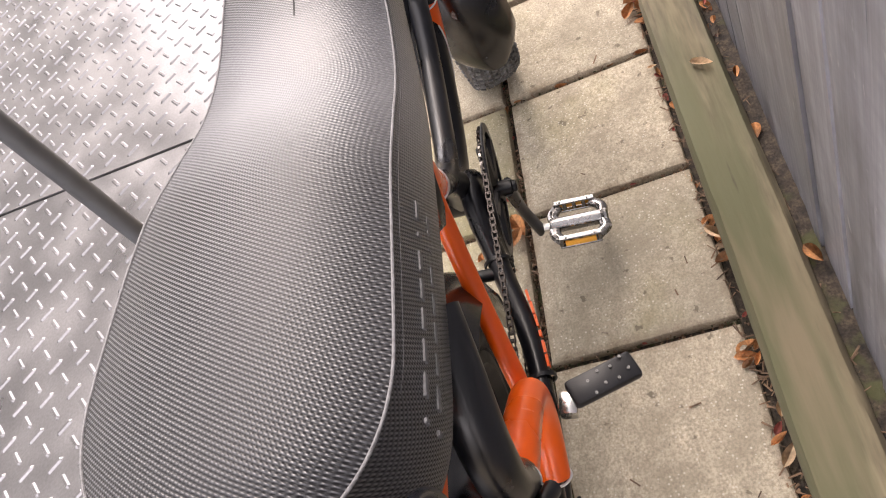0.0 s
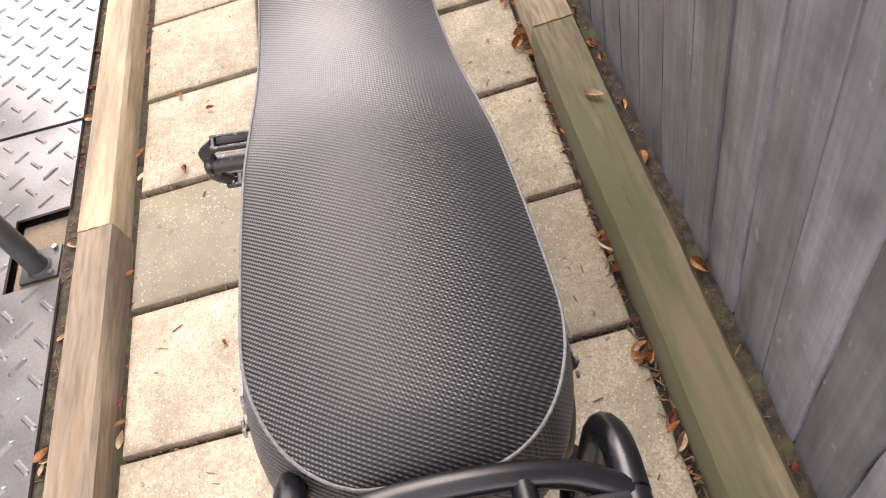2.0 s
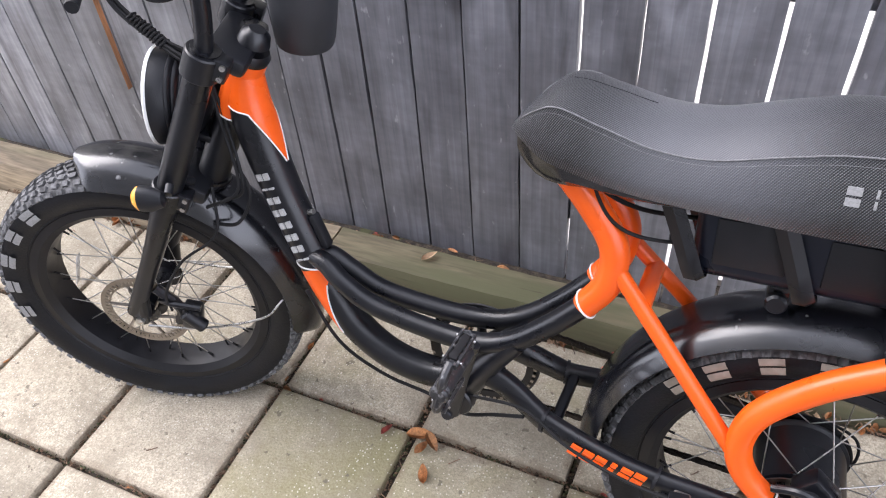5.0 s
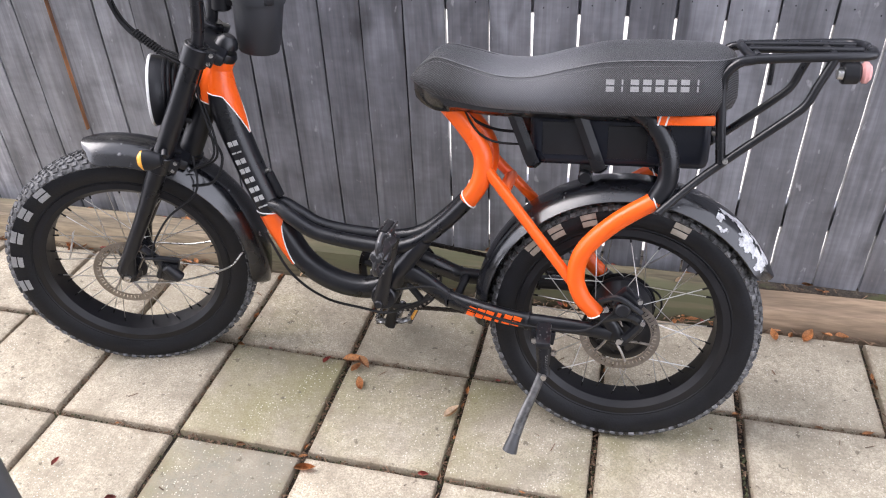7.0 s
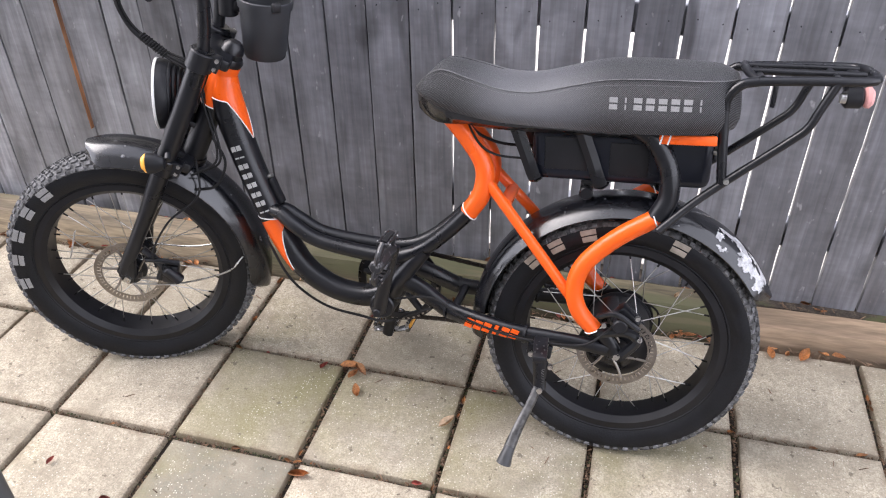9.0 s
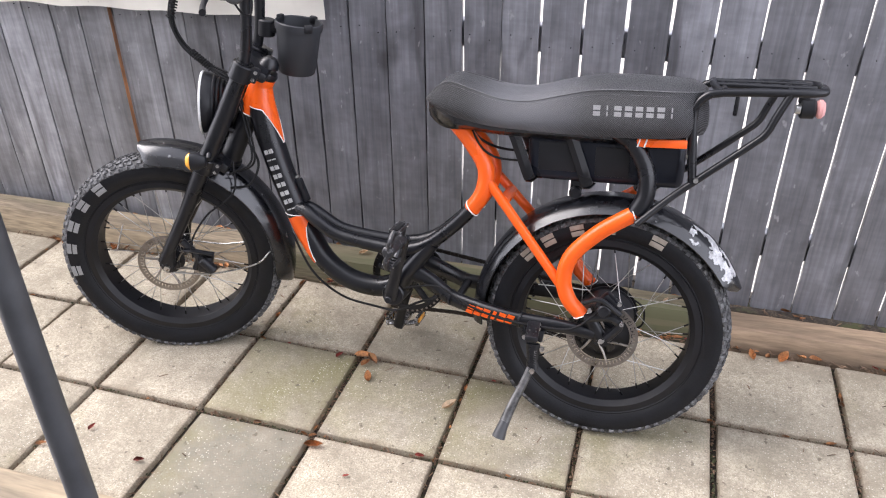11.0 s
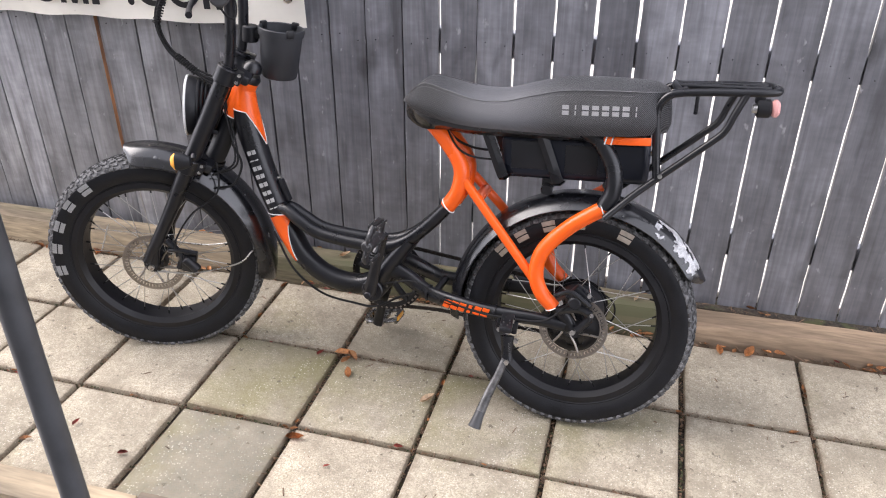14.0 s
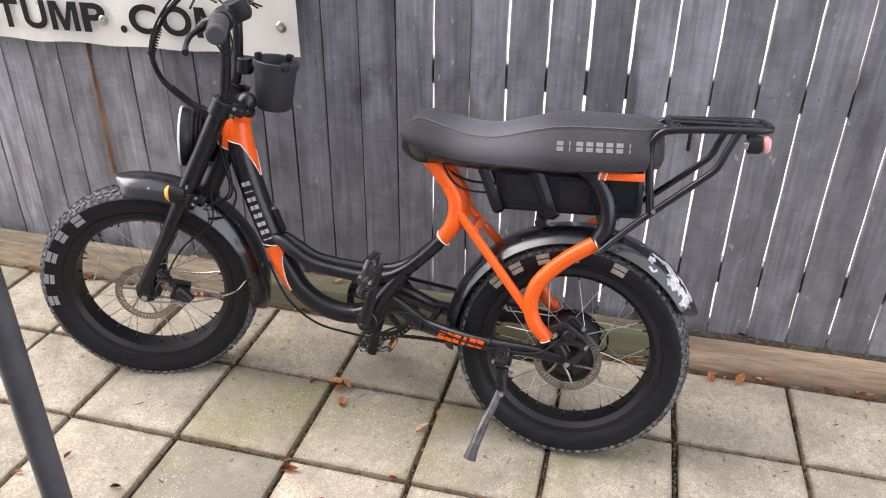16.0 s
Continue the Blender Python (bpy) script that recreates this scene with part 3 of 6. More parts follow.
# ---- timbers ----
def timber(name, x0, x1, y, w, h, mat, label, turn=0.0):
    """A squared timber with worn arrises, shallow checks along it and knots."""
    bm = bmesh.new()
    prof = [(-0.5, -0.5), (-0.5, 0.30), (-0.42, 0.5), (-0.3, 0.5), (-0.15, 0.5), (0, 0.5), (0.15, 0.5), (0.3, 0.5), (0.42, 0.5), (0.5, 0.36), (0.5, -0.5)]
    n, ln = 70, x1 - x0
    rings = []
    for i in range(n + 1):
        x = ln * (i / n - 0.5)
        ring = []
        for k, (py, pz) in enumerate(prof):
            d = 0.0035 * noise.noise(Vector((x * 3 + x0 * 9, k * 1.7, 0))) + 0.0012 * noise.noise(Vector((x * 22, k * 3.1, 4)))
            ring.append(bm.verts.new((x, py * w + d, pz * h + (d if pz > 0 else 0))))
        rings.append(ring)
    m = len(prof)
    for u, v in zip(rings, rings[1:]):
        for k in range(m):
            bm.faces.new((u[k], u[(k + 1) % m], v[(k + 1) % m], v[k]))
    bm.faces.new(rings[0])
    bm.faces.new(rings[-1][::-1])
    ob = part(name, bm, mat, None)
    ob.matrix_basis = pose((x0 + x1) / 2, y, h / 2 - 0.022, 0, 0, turn)
    return tagged(ob, label, "timber", group="edging timbers")


timber("timber_sleeper", -2.4, -0.372, 0.358, 0.098, 0.104, TANWOOD, "tan weathered square timber along the fence base")
timber("timber_sleeper", -0.366, 0.93, 0.361, 0.098, 0.104, SLEEPER, "green stained square timber along the fence base", 0.5)
timber("timber_sleeper", 0.938, 2.6, 0.373, 0.094, 0.078, BROWNWOOD, "brown weathered timber along the fence base", 0.9)
timber("timber_edging", -4.7, -0.201, -0.676, 0.086, 0.074, PINE, "pale pine timber edging beside the steel ramp")
timber("timber_edging", -0.195, 2.4, -0.670, 0.09, 0.076, BROWNPINE, "brown weathered timber edging beside the steel ramp")


# ---- steel ramp ----
TREAD_A, TREAD_B = 42, -48


def tread_plate(corners, z, seed, label):
    """A sheet with bent-down rim over a plan of corners, with crossed raised bars all over it."""
    bm = bmesh.new()
    base = [bm.verts.new((x, y, 0)) for x, y in corners]
    low = [bm.verts.new((x, y, -0.007)) for x, y in corners]
    bm.faces.new(base)
    k = len(base)
    for i in range(k):
        bm.faces.new((base[i], base[(i + 1) % k], low[(i + 1) % k], low[i]))
    ob = tagged(part("tread_plate", bm, STEEL, None, smooth=False), label, "steel plate", group="ramp plates")
    ob.matrix_basis = pose(0, 0, z)

    def inside(x, y):
        c = False
        for (ax, ay), (bx, by) in zip(corners, corners[1:] + corners[:1]):
            if (ay > y) != (by > y) and x < (bx - ax) * (y - ay) / (by - ay) + ax:
                c = not c
        return c

    verts, faces = [], []
    pitch = 0.042
    x0, y0 = min(c[0] for c in corners), min(c[1] for c in corners)
    for i in range(112):
        for j in range(52):
            if (i + j) % 2:
                continue
            cx, cy = x0 + (i + 0.5) * pitch, y0 + (j + 0.5) * pitch
            a = radians(TREAD_A if j % 2 else TREAD_B)
            c, s = math.cos(a), math.sin(a)
            if not all(inside(cx + q * c, cy + q * s) for q in (-0.024, 0.024)):
                continue
            n = len(verts)
            for px, py, pz in ((-0.0235, 0, 0), (-0.019, -0.006, 0), (0.019, -0.006, 0), (0.0235, 0, 0), (0.019, 0.006, 0), (-0.019, 0.006, 0),
                               (-0.017, -0.0028, 0.0042), (0.017, -0.0028, 0.0042), (0.017, 0.0028, 0.0042), (-0.017, 0.0028, 0.0042)):
                verts.append((cx + px * c - py * s, cy + px * s + py * c, pz))
            faces += [(n, n + 1, n + 6), (n + 1, n + 2, n + 7, n + 6), (n + 2, n + 3, n + 7), (n + 3, n + 8, n + 7), (n + 3, n + 4, n + 8), (n + 4, n + 5, n + 9, n + 8),
                      (n + 5, n, n + 9), (n, n + 6, n + 9), (n + 6, n + 7, n + 8, n + 9)]
    me = bpy.data.meshes.new("raised_tread")
    me.from_pydata(verts, [], faces)
    me.materials.append(STEEL)
    tr = new("raised_tread", me)
    tr.parent = ob
    tagged(tr, kind="stuff")


tread_plate([(-4.7, -0.748), (-4.7, -2.85), (-0.704, -2.85), (-0.582, -0.748)], 0.038, 1, "worn grey steel tread plate beside pale timber")
tread_plate([(-0.576, -0.752), (-0.698, -2.85), (2.4, -2.85), (2.4, -0.748), (-0.108, -0.752), (-0.108, -0.878), (-0.305, -0.878), (-0.305, -0.752)], 0.034, 2, "worn grey steel tread plate notched round a post")
bm = box(0.19, 0.118, 0.03, pose(-0.206, -0.816, -0.003), 0.002, segs=1)
foot = part("concrete_footing", bm, CONCRETE, None, smooth=False)
foot.color = (0, 0.35, 0, 1)
tagged(foot, "small pale concrete footing under the railing post", "footing")

fill = part("soil_fill", box(5.0, 0.05, 0.06, pose(0.1, 0.431, 0.03), 0.006), SOIL, None)
tagged(fill, "dark earth packed between the timbers and the fence", "soil", "", "structure")
bed = part("soil_strip", box(7.1, 0.05, 0.03, pose(-1.15, -0.738, 0.008), 0.004), SOIL, None)
tagged(bed, "strip of dark soil and litter between timber and ramp", "soil", kind="structure")
post = thing("railing_post", pose(-0.166, -0.813, 0.012, -1.55, -1.55, 0), "round dark grey steel railing post on a base plate", "post")
part("tube", rod((0, 0, 0.008), (0, 0, 1.12), 0.0225, 28), POST, post)
part("base_plate", box(0.085, 0.085, 0.008, pose(-0.01, 0, 0.004), 0.002), POST, post)
part("weld_collar", lathe([(0.0226, 0.008), (0.028, 0.008), (0.0226, 0.015)], 24, at=Matrix.Rotation(radians(90), 4, "X")), POST, post)
for s in (-1, 1):
    part("bolt", rod((s * 0.034 - 0.01, 0.03, 0.008), (s * 0.034 - 0.01, 0.03, 0.016), 0.006, 6), CHROME, post)

# ---- banner ----
banner = thing("banner", pose(-1.015, 0.408, 1.085, 0, -0.6, 0), "white vinyl banner with black lettering hung on the fence", "banner")
bm = bmesh.new()
bmesh.ops.create_grid(bm, x_segments=90, y_segments=24, size=0.5)
for v in bm.verts:
    x, z = v.co.x, v.co.y
    v.co = Vector((x * 1.6, 0.0035 * math.sin(x * 31 + z * 3) + 0.003 * noise.noise(Vector((x * 14, z * 9, 0))), z * 0.62 + 0.003 * math.sin(x * 40) * (1 if z < -0.4 else 0)))
part("sheet", bm, BANNER, banner)


def lettering(text, width, height, at, mat, parent, name="lettering", bold=0.0):
    """Raised lettering fitted into width by height, its lower left corner at the pose."""
    cu = bpy.data.curves.new(name, "FONT")
    cu.body, cu.size, cu.extrude, cu.offset = text, 1.0, 0.0, bold
    tmp = bpy.data.objects.new(name, cu)
    me = bpy.data.meshes.new_from_object(tmp)
    bpy.data.objects.remove(tmp)
    co = np.zeros(len(me.vertices) * 3)
    me.vertices.foreach_get("co", co)
    co = co.reshape(-1, 3)
    lo, hi = co.min(0), co.max(0)
    co = (co - lo) / np.maximum(hi - lo, 1e-6) * (width, height, 0)
    me.vertices.foreach_set("co", co.ravel())
    me.materials.clear()
    me.materials.append(mat)
    ob = new(name, me)
    ob.parent = parent
    ob.matrix_basis = at
    return ob


FRONT = pose(0, -0.009, 0, 90, 0, 0)
for ch, x, w in (("T", -0.222, 0.205), ("R", 0.035, 0.19), ("E", 0.262, 0.165), ("E", 0.475, 0.165)):
    lettering(ch, w, 0.255, FRONT @ pose(x, -0.14, 0), INK, banner, bold=0.045)
for x in (-0.14, 0.05, 0.285, 0.5):
    part("small_white_mark", box(0.02, 0.001, 0.034, pose(x + 0.012, -0.0105, -0.112), 0), WHITE, banner, smooth=False)


def block_m(width, height, at):
    """A heavy capital M as one outline."""
    st, bm = 0.24, bmesh.new()
    pts = [(0, 0), (0, 1), (0.30, 1), (0.5, 0.36), (0.70, 1), (1, 1), (1, 0), (1 - st * 0.85, 0), (1 - st * 0.85, 0.74), (0.59, 0), (0.41, 0), (st * 0.85, 0.74), (st * 0.85, 0)]
    bmesh.ops.triangulate(bm, faces=[bm.faces.new([bm.verts.new((x * width, y * height, 0)) for x, y in pts])])
    ob = part("lettering", bm, INK, banner, smooth=False)
    ob.matrix_basis = at


x = -0.275
for ch, w in (("S", 0.085), ("T", 0.082), ("U", 0.082), ("M", 0.098), ("P", 0.080), ("", 0.02), (".", 0.022), ("C", 0.092), ("O", 0.098), ("M", 0.1)):
    z = -0.272 if x < 0.2 else -0.268
    if ch == "M":
        block_m(w, 0.085, FRONT @ pose(x, z, 0))
    elif ch:
        lettering(ch, w, 0.085 if ch != "." else 0.022, FRONT @ pose(x, z, 0), INK, banner, bold=0.03 if ch != "." else 0.0)
    x += w + 0.012
for x, z in ((-0.31, -0.25), (0.19, -0.235), (0.755, -0.225)):
    part("grommet", lathe([(0.006, -0.011), (0.012, -0.011), (0.016, -0.008), (0.016, -0.006)], 20, at=pose(x, 0, z)), CHROME, banner)

# ---- bicycle ----
Y0 = -0.080
bike = thing("electric_bicycle", pose(0, Y0, 0, -11, 0, 0), "black and orange fat-tyre electric bicycle leaning on the fence", "bicycle")
AX = Vector((0.438, 0, 0.899)).normalized()
STEER = Matrix.Translation((-0.222, 0, 0.745)) @ Matrix.Rotation(radians(20), 4, AX) @ Matrix.Translation((0.222, 0, -0.745))


def steered(bm):
    bmesh.ops.transform(bm, matrix=STEER, verts=bm.verts)
    return bm


TYRE = [(0.206, -0.033), (0.213, -0.0365), (0.2155, -0.0395), (0.218, -0.039), (0.228, -0.0465), (0.243, -0.0495), (0.255, -0.048), (0.263, -0.043), (0.2685, -0.027), (0.270, 0.0)]
TYRE = TYRE + [(r, -y) for r, y in TYRE[-2::-1]]
RIM = [(0.213, -0.038), (0.213, -0.035), (0.203, -0.034), (0.197, -0.026), (0.194, 0), (0.197, 0.026), (0.203, 0.034), (0.213, 0.035), (0.213, 0.038),
       (0.199, 0.039), (0.188, 0.028), (0.1855, 0.0), (0.188, -0.028), (0.199, -0.039)]


def knobs():
    """Small staggered tread blocks over the crown and the shoulders of the tyre."""
    bm = bmesh.new()
    n = 78
    rows = ((-0.0455, 0.2585, 0.9, 0.008, 0.011), (-0.036, 0.2650, 0.55, 0.009, 0.011), (-0.022, 0.2688, 0.2, 0.010, 0.012), (-0.0075, 0.2700, 0.05, 0.010, 0.011))
    for i in range(n):
        a = 2 * math.pi * i / n
        for row, (y, r, tilt, w, l) in enumerate(rows + tuple((-y, r, -t, w, l) for y, r, t, w, l in rows[::-1])):
            aa = a + (math.pi / n if row % 2 else 0) + random.uniform(-0.006, 0.006)
            m = Matrix.Rotation(-aa, 4, "Y") @ Matrix.Translation((r, y, 0)) @ Matrix.Rotation(-tilt, 4, "Z") @ Matrix.Rotation(random.uniform(-0.15, 0.15), 4, "X")
            box(0.010, w, l * random.uniform(0.85, 1.1), m, 0, bm)
    return bm


def arc_patch(r0, r1, a0, a1, y):
    bm = bmesh.new()
    n = 5
    vs = [[bm.verts.new((rr * math.cos(a), yy, rr * math.sin(a))) for rr, yy in ((r0, y), ((r0 + r1) / 2, y - 0.0012 * (1 if y < 0 else -1)), (r1, y))]
          for a in (radians(a0 + (a1 - a0) * k / n) for k in range(n + 1))]
    for k in range(n):
        for j in (0, 1):
            bm.faces.new((vs[k][j], vs[k][j + 1], vs[k + 1][j + 1], vs[k + 1][j]))
    return bm


def wheel(name, at, motor, mark, marks):
    w = part(name, lathe(RIM, 80, closed=True), RIMBLACK, bike)
    w.matrix_basis = at
    part("tyre", lathe(TYRE, 120), RUBBER, w)
    part("tread_band", lathe([(r + 0.0006, y) for r, y in TYRE if r > 0.2545], 120), TREAD, w, "dusty grey rubber between the blocks")
    tagged(part("tread", knobs(), TREAD, w, "dusty grey tread blocks", smooth=False), kind="stuff")
    hr = 0.068 if motor else 0.02
    half = 0.06 if motor else 0.048
    fl = hr if motor else 0.032
    part("hub", lathe([(0.0005, -half), (hr * 0.75, -half), (fl, -half + 0.006), (fl, -half + 0.010), (hr * 0.94, -half + 0.014), (hr * 0.94, half - 0.014), (fl, half - 0.010), (fl, half - 0.006), (hr * 0.75, half), (0.0005, half)], 48), BLACK, w)
    ax = 0.102 if motor else 0.092
    part("axle", rod((0, -ax, 0), (0, ax, 0), 0.005, 12), CHROME, w)
    for s in (-1, 1):
        part("axle_nut", rod((0, s * (ax - 0.008), 0), (0, s * (ax - 0.001), 0), 0.0085, 6), CHROME, w)
    me = mesh_of("spoke", rod((0, 0, 0), (0, 0.001, 0), 0.001, 6), SPOKE)
    ne = mesh_of("spoke_nipple", rod((0, 0, 0), (0, 0.014, 0), 0.002, 6), INK)
    for i in range(36):
        side = -1 if i % 2 else 1
        cross = 1 if (i // 2) % 2 else -1
        a1 = 2 * math.pi * i / 36
        a0 = a1 + cross * (0.55 if motor else 1.05)
        p0 = Vector((math.cos(a0) * fl * 0.97, side * (half - 0.008), math.sin(a0) * fl * 0.97))
        p1 = Vector((math.cos(a1) * 0.188, side * 0.008, math.sin(a1) * 0.188))
        sp = new("spoke", me)
        sp.parent = w
        sp.matrix_basis = between(p0, p1) @ Matrix.Diagonal((1, (p1 - p0).length / 0.001, 1, 1))
        sp = new("spoke_nipple", ne)
        sp.parent = w
        sp.matrix_basis = between(p1, p0)
    y = -half - 0.014
    bm = bmesh.new()
    n = 54
    for i in range(n):
        # braking track in segments with slots between them
        a, b = 2 * math.pi * i / n, 2 * math.pi * (i + 0.72) / n
        lathe([(0.066 if i % 2 else 0.063, y), (0.073, y), (0.073, y + 0.002), (0.066 if i % 2 else 0.063, y + 0.002)], 1, a, b, bm, True)
    lathe([(0.0725, y), (0.079, y), (0.079, y + 0.002), (0.0725, y + 0.002)], 72, closed=True, bm=bm)
    lathe([(0.061, y), (0.0645, y), (0.0645, y + 0.002), (0.061, y + 0.002)], 72, closed=True, bm=bm)
    part("brake_rotor", bm, ROTOR, w, "drilled steel brake rotor")
    for i in range(6):
        a = i * math.pi / 3 + 0.3
        part("rotor_arm", sweep([(q * math.cos(a + t), y + 0.001, q * math.sin(a + t)) for q, t in ((0.020, 0), (0.040, 0.42), (0.063, 0.5))], 0.0028, 6, 5), ROTOR, w)
    part("rotor_boss", lathe([(0.012, y - 0.001), (0.026, y - 0.001), (0.026, y + 0.003), (0.012, y + 0.003)], 30, closed=True), BLACK, w)
    for s in (-1, 1):
        for a0, a1 in marks:
            b0, b1 = (a0, a1) if s < 0 else (180 - a1, 180 - a0)
            for r0, r1 in ((0.230, 0.2412), (0.2438, 0.255)):
                part("sidewall_marking", arc_patch(r0, r1, b0, b1, s * 0.0506), mark, w)
    return w


RC = Vector((0.636, 0, 0.266))
FC = Vector((-0.491, 0, 0.274))
rear = wheel("rear_wheel", Matrix.Translation(RC), True, TAN, ((136, 142.5), (122, 129), (106, 113), (90, 97), (64.5, 72)))
front = wheel("front_wheel", STEER @ Matrix.Translation(FC) @ Matrix.Diagonal((1.03, 1.0, 1.03, 1.0)), False, GREYINK, ((184, 190.5), (169, 175.5), (153.5, 160.5), (138, 144.5), (122.5, 129.5)))
bm = box(0.001, 0.014, 0.075, Matrix.Rotation(radians(-160), 4, "Y") @ Matrix.Translation((0.14, -0.012, 0)), 0.0004)
part("spoke_reflector", bm, CLEAR, front, "clear plastic wheel reflector")


def fender(name, c, r, a0, a1, half, m, ends, deep=0.026):
    """A thin curved guard whose ends are rounded in plan."""
    bm = bmesh.new()
    n, k = 60, 12
    rings = []
    for i in range(n + 1):
        a = radians(a0 + (a1 - a0) * i / n)
        d = min(i / n * radians(a1 - a0) * r if ends[0] else 9, (1 - i / n) * radians(a1 - a0) * r if ends[1] else 9)
        w = half * math.sqrt(max(0.12, 1 - (1 - min(1, d / 0.05)) ** 2))
        ring = []
        for sgn in (1, -1):
            for j in range(k + 1):
                q = sgn * (-1 + 2 * j / k)
                rr = r - deep * abs(q) ** 3 * (w / half) - (0.0025 if sgn < 0 else 0)
                ring.append(bm.verts.new((c[0] + rr * math.cos(a), w * q * (1 if sgn > 0 else 0.97), c[2] + rr * math.sin(a))))
        rings.append(ring)
    for x, y in zip(rings, rings[1:]):
        for j in range(len(x)):
            bm.faces.new((x[j], x[(j + 1) % len(x)], y[(j + 1) % len(x)], y[j]))
    bm.faces.new(rings[0])
    bm.faces.new(rings[-1][::-1])
    if m:
        bmesh.ops.transform(bm, matrix=m, verts=bm.verts)
    return part(name, bm, FENDER, bike, "satin black plastic mudguard with scuffs")


rf = fender("rear_fender", RC, 0.308, 26, 186, 0.062, None, (True, False), 0.030)
ff = fender("front_fender", FC, 0.314, -14, 99, 0.064, STEER, (True, True), 0.040)

# pale patch near the tail of the rear guard: scuffs and a painted sky highlight
bm = bmesh.new()
rows = []
for i in range(65):
    a = radians(33 + 27 * i / 64)
    rows.append([bm.verts.new((RC.x + (0.3087 - 0.030 * abs(q) ** 3) * math.cos(a), 0.062 * q, RC.z + (0.3087 - 0.030 * abs(q) ** 3) * math.sin(a))) for q in (-0.95 + 0.025 * j for j in range(61))])
for i in range(64):
    for j in range(60):
        f = noise.noise(Vector((i * 0.07, j * 0.09, 3.3))) + 0.45 * noise.noise(Vector((i * 0.23, j * 0.25, 9)))
        if f - 0.00033 * (i - 30) ** 2 - 0.0009 * (j - 16) ** 2 > -0.26:
            bm.faces.new((rows[i][j], rows[i][j + 1], rows[i + 1][j + 1], rows[i + 1][j]))
bmesh.ops.delete(bm, geom=[v for v in bm.verts if not v.link_faces], context="VERTS")
part("worn_patch", bm, SCUFF_GLARE, rf, "pale patch of scuffs and painted gloss highlight")

# ---- frame ----
def mark_bars(name, w, d, h, t, at, mat, parent, lean=0.0):
    """A maker's mark drawn as two plain bars, one over the other, slanted by lean."""
    bm = bmesh.new()
    for sz in (-1, 1):
        box(w, d, t, pose(0, 0, sz * (h - t) / 2), 0, bm)
    for v in bm.verts:
        v.co.x += v.co.z * lean
    ob = part(name, bm, mat, parent, smooth=False)
    ob.matrix_basis = at
    return ob


def frames(pts, res):
    p = smooth_path(pts, res)
    n = len(p)
    ref, out = Vector((0, 1, 0)), []
    for i in range(n):
        t = (p[min(i + 1, n - 1)] - p[max(i - 1, 0)]).normalized()
        side = (ref - t * ref.dot(t)).normalized()
        out.append((p[i], side, t.cross(side)))
        ref = side
    return out


def radius_at(r, f):
    if isinstance(r, (int, float)):
        return r
    k = f * (len(r) - 1)
    a = min(int(k), len(r) - 2)
    return r[a] + (r[a + 1] - r[a]) * (k - a)


def wrap(pts, r, f0, f1, centre, half, off=0.0007, res=10, seg=20, n=28):
    """A paint field that lies on a tube between the shares f0 and f1 of its length; half(f) is half its width in degrees."""
    fr = frames(pts, res)
    bm = bmesh.new()
    rows, edge_a, edge_b = [], [], []
    for i in range(n + 1):
        f = f0 + (f1 - f0) * i / n
        k = f * (len(fr) - 1)
        a = min(int(k), len(fr) - 2)
        p, s, u = [x.lerp(y, k - a) for x, y in zip(fr[a], fr[a + 1])]
        h = half((f - f0) / (f1 - f0))
        row = []
        for j in range(seg + 1):
            q = radians(centre - h + 2 * h * j / seg)
            row.append(p + (s * math.cos(q) + u * math.sin(q)) * (radius_at(r, f) + off))
        rows.append([bm.verts.new(v) for v in row])
        edge_a.append(row[0])
        edge_b.append(row[-1])
    for x, y in zip(rows, rows[1:]):
        for j in range(seg):
            bm.faces.new((x[j], x[j + 1], y[j + 1], y[j]))
    return bm, edge_a, edge_b


def stripe(pts, r=0.0013):
    return sweep(pts, r, 6, 2)


def ring(pts, r, f, tilt=0.0, width=0.003):
    """A thin band round a tube at a share f of its length, slanted by tilt metres."""
    fr = frames(pts, 10)
    k = f * (len(fr) - 1)
    a = min(int(k), len(fr) - 2)
    p, s, u = [x.lerp(y, k - a) for x, y in zip(fr[a], fr[a + 1])]
    t = s.cross(u)
    rr = radius_at(r, f) + 0.0006
    pts = [p + (s * math.cos(q) + u * math.sin(q)) * rr + t * tilt * math.sin(q) for q in (2 * math.pi * i / 28 for i in range(29))]
    return sweep(pts, width / 2, 6, 1)


HEAD = [(-0.318, 0, 0.548), (-0.265, 0, 0.656), (-0.216, 0, 0.757)]
head = part("head_tube", sweep(HEAD, [0.025, 0.025, 0.027], 26), BLACK, bike)
bm, ea, eb = wrap(HEAD, [0.025, 0.025, 0.027], 0.55, 0.985, 90, lambda f: 180)
part("orange_paint_field", bm, ORANGE, head)
part("white_pinstripe", ring(HEAD, [0.025, 0.025, 0.027], 0.55), WHITE, head)
part("headset_cup", lathe([(0.0005, 0), (0.029, 0), (0.030, 0.006), (0.026, 0.014), (0.0005, 0.014)], 28, at=between(HEAD[2], (-0.208, 0, 0.774))), BLACK, head)
part("headset_cup", lathe([(0.0005, 0), (0.029, 0), (0.030, 0.006), (0.026, 0.014), (0.0005, 0.014)], 28, at=between(HEAD[0], (-0.326, 0, 0.531))), BLACK, head)

DOWN = [(-0.228, 0, 0.738), (-0.222, 0, 0.66), (-0.186, 0, 0.548), (-0.136, 0, 0.432), (-0.104, 0, 0.37), (-0.06, 0, 0.31), (0.005, 0, 0.272), (0.08, 0, 0.264), (0.14, 0, 0.285)]
DR = [0.0255, 0.0335, 0.031, 0.030, 0.029, 0.027, 0.026, 0.026, 0.027]
down = part("down_tube", sweep(DOWN, DR, 28, 10), BLACK, bike)
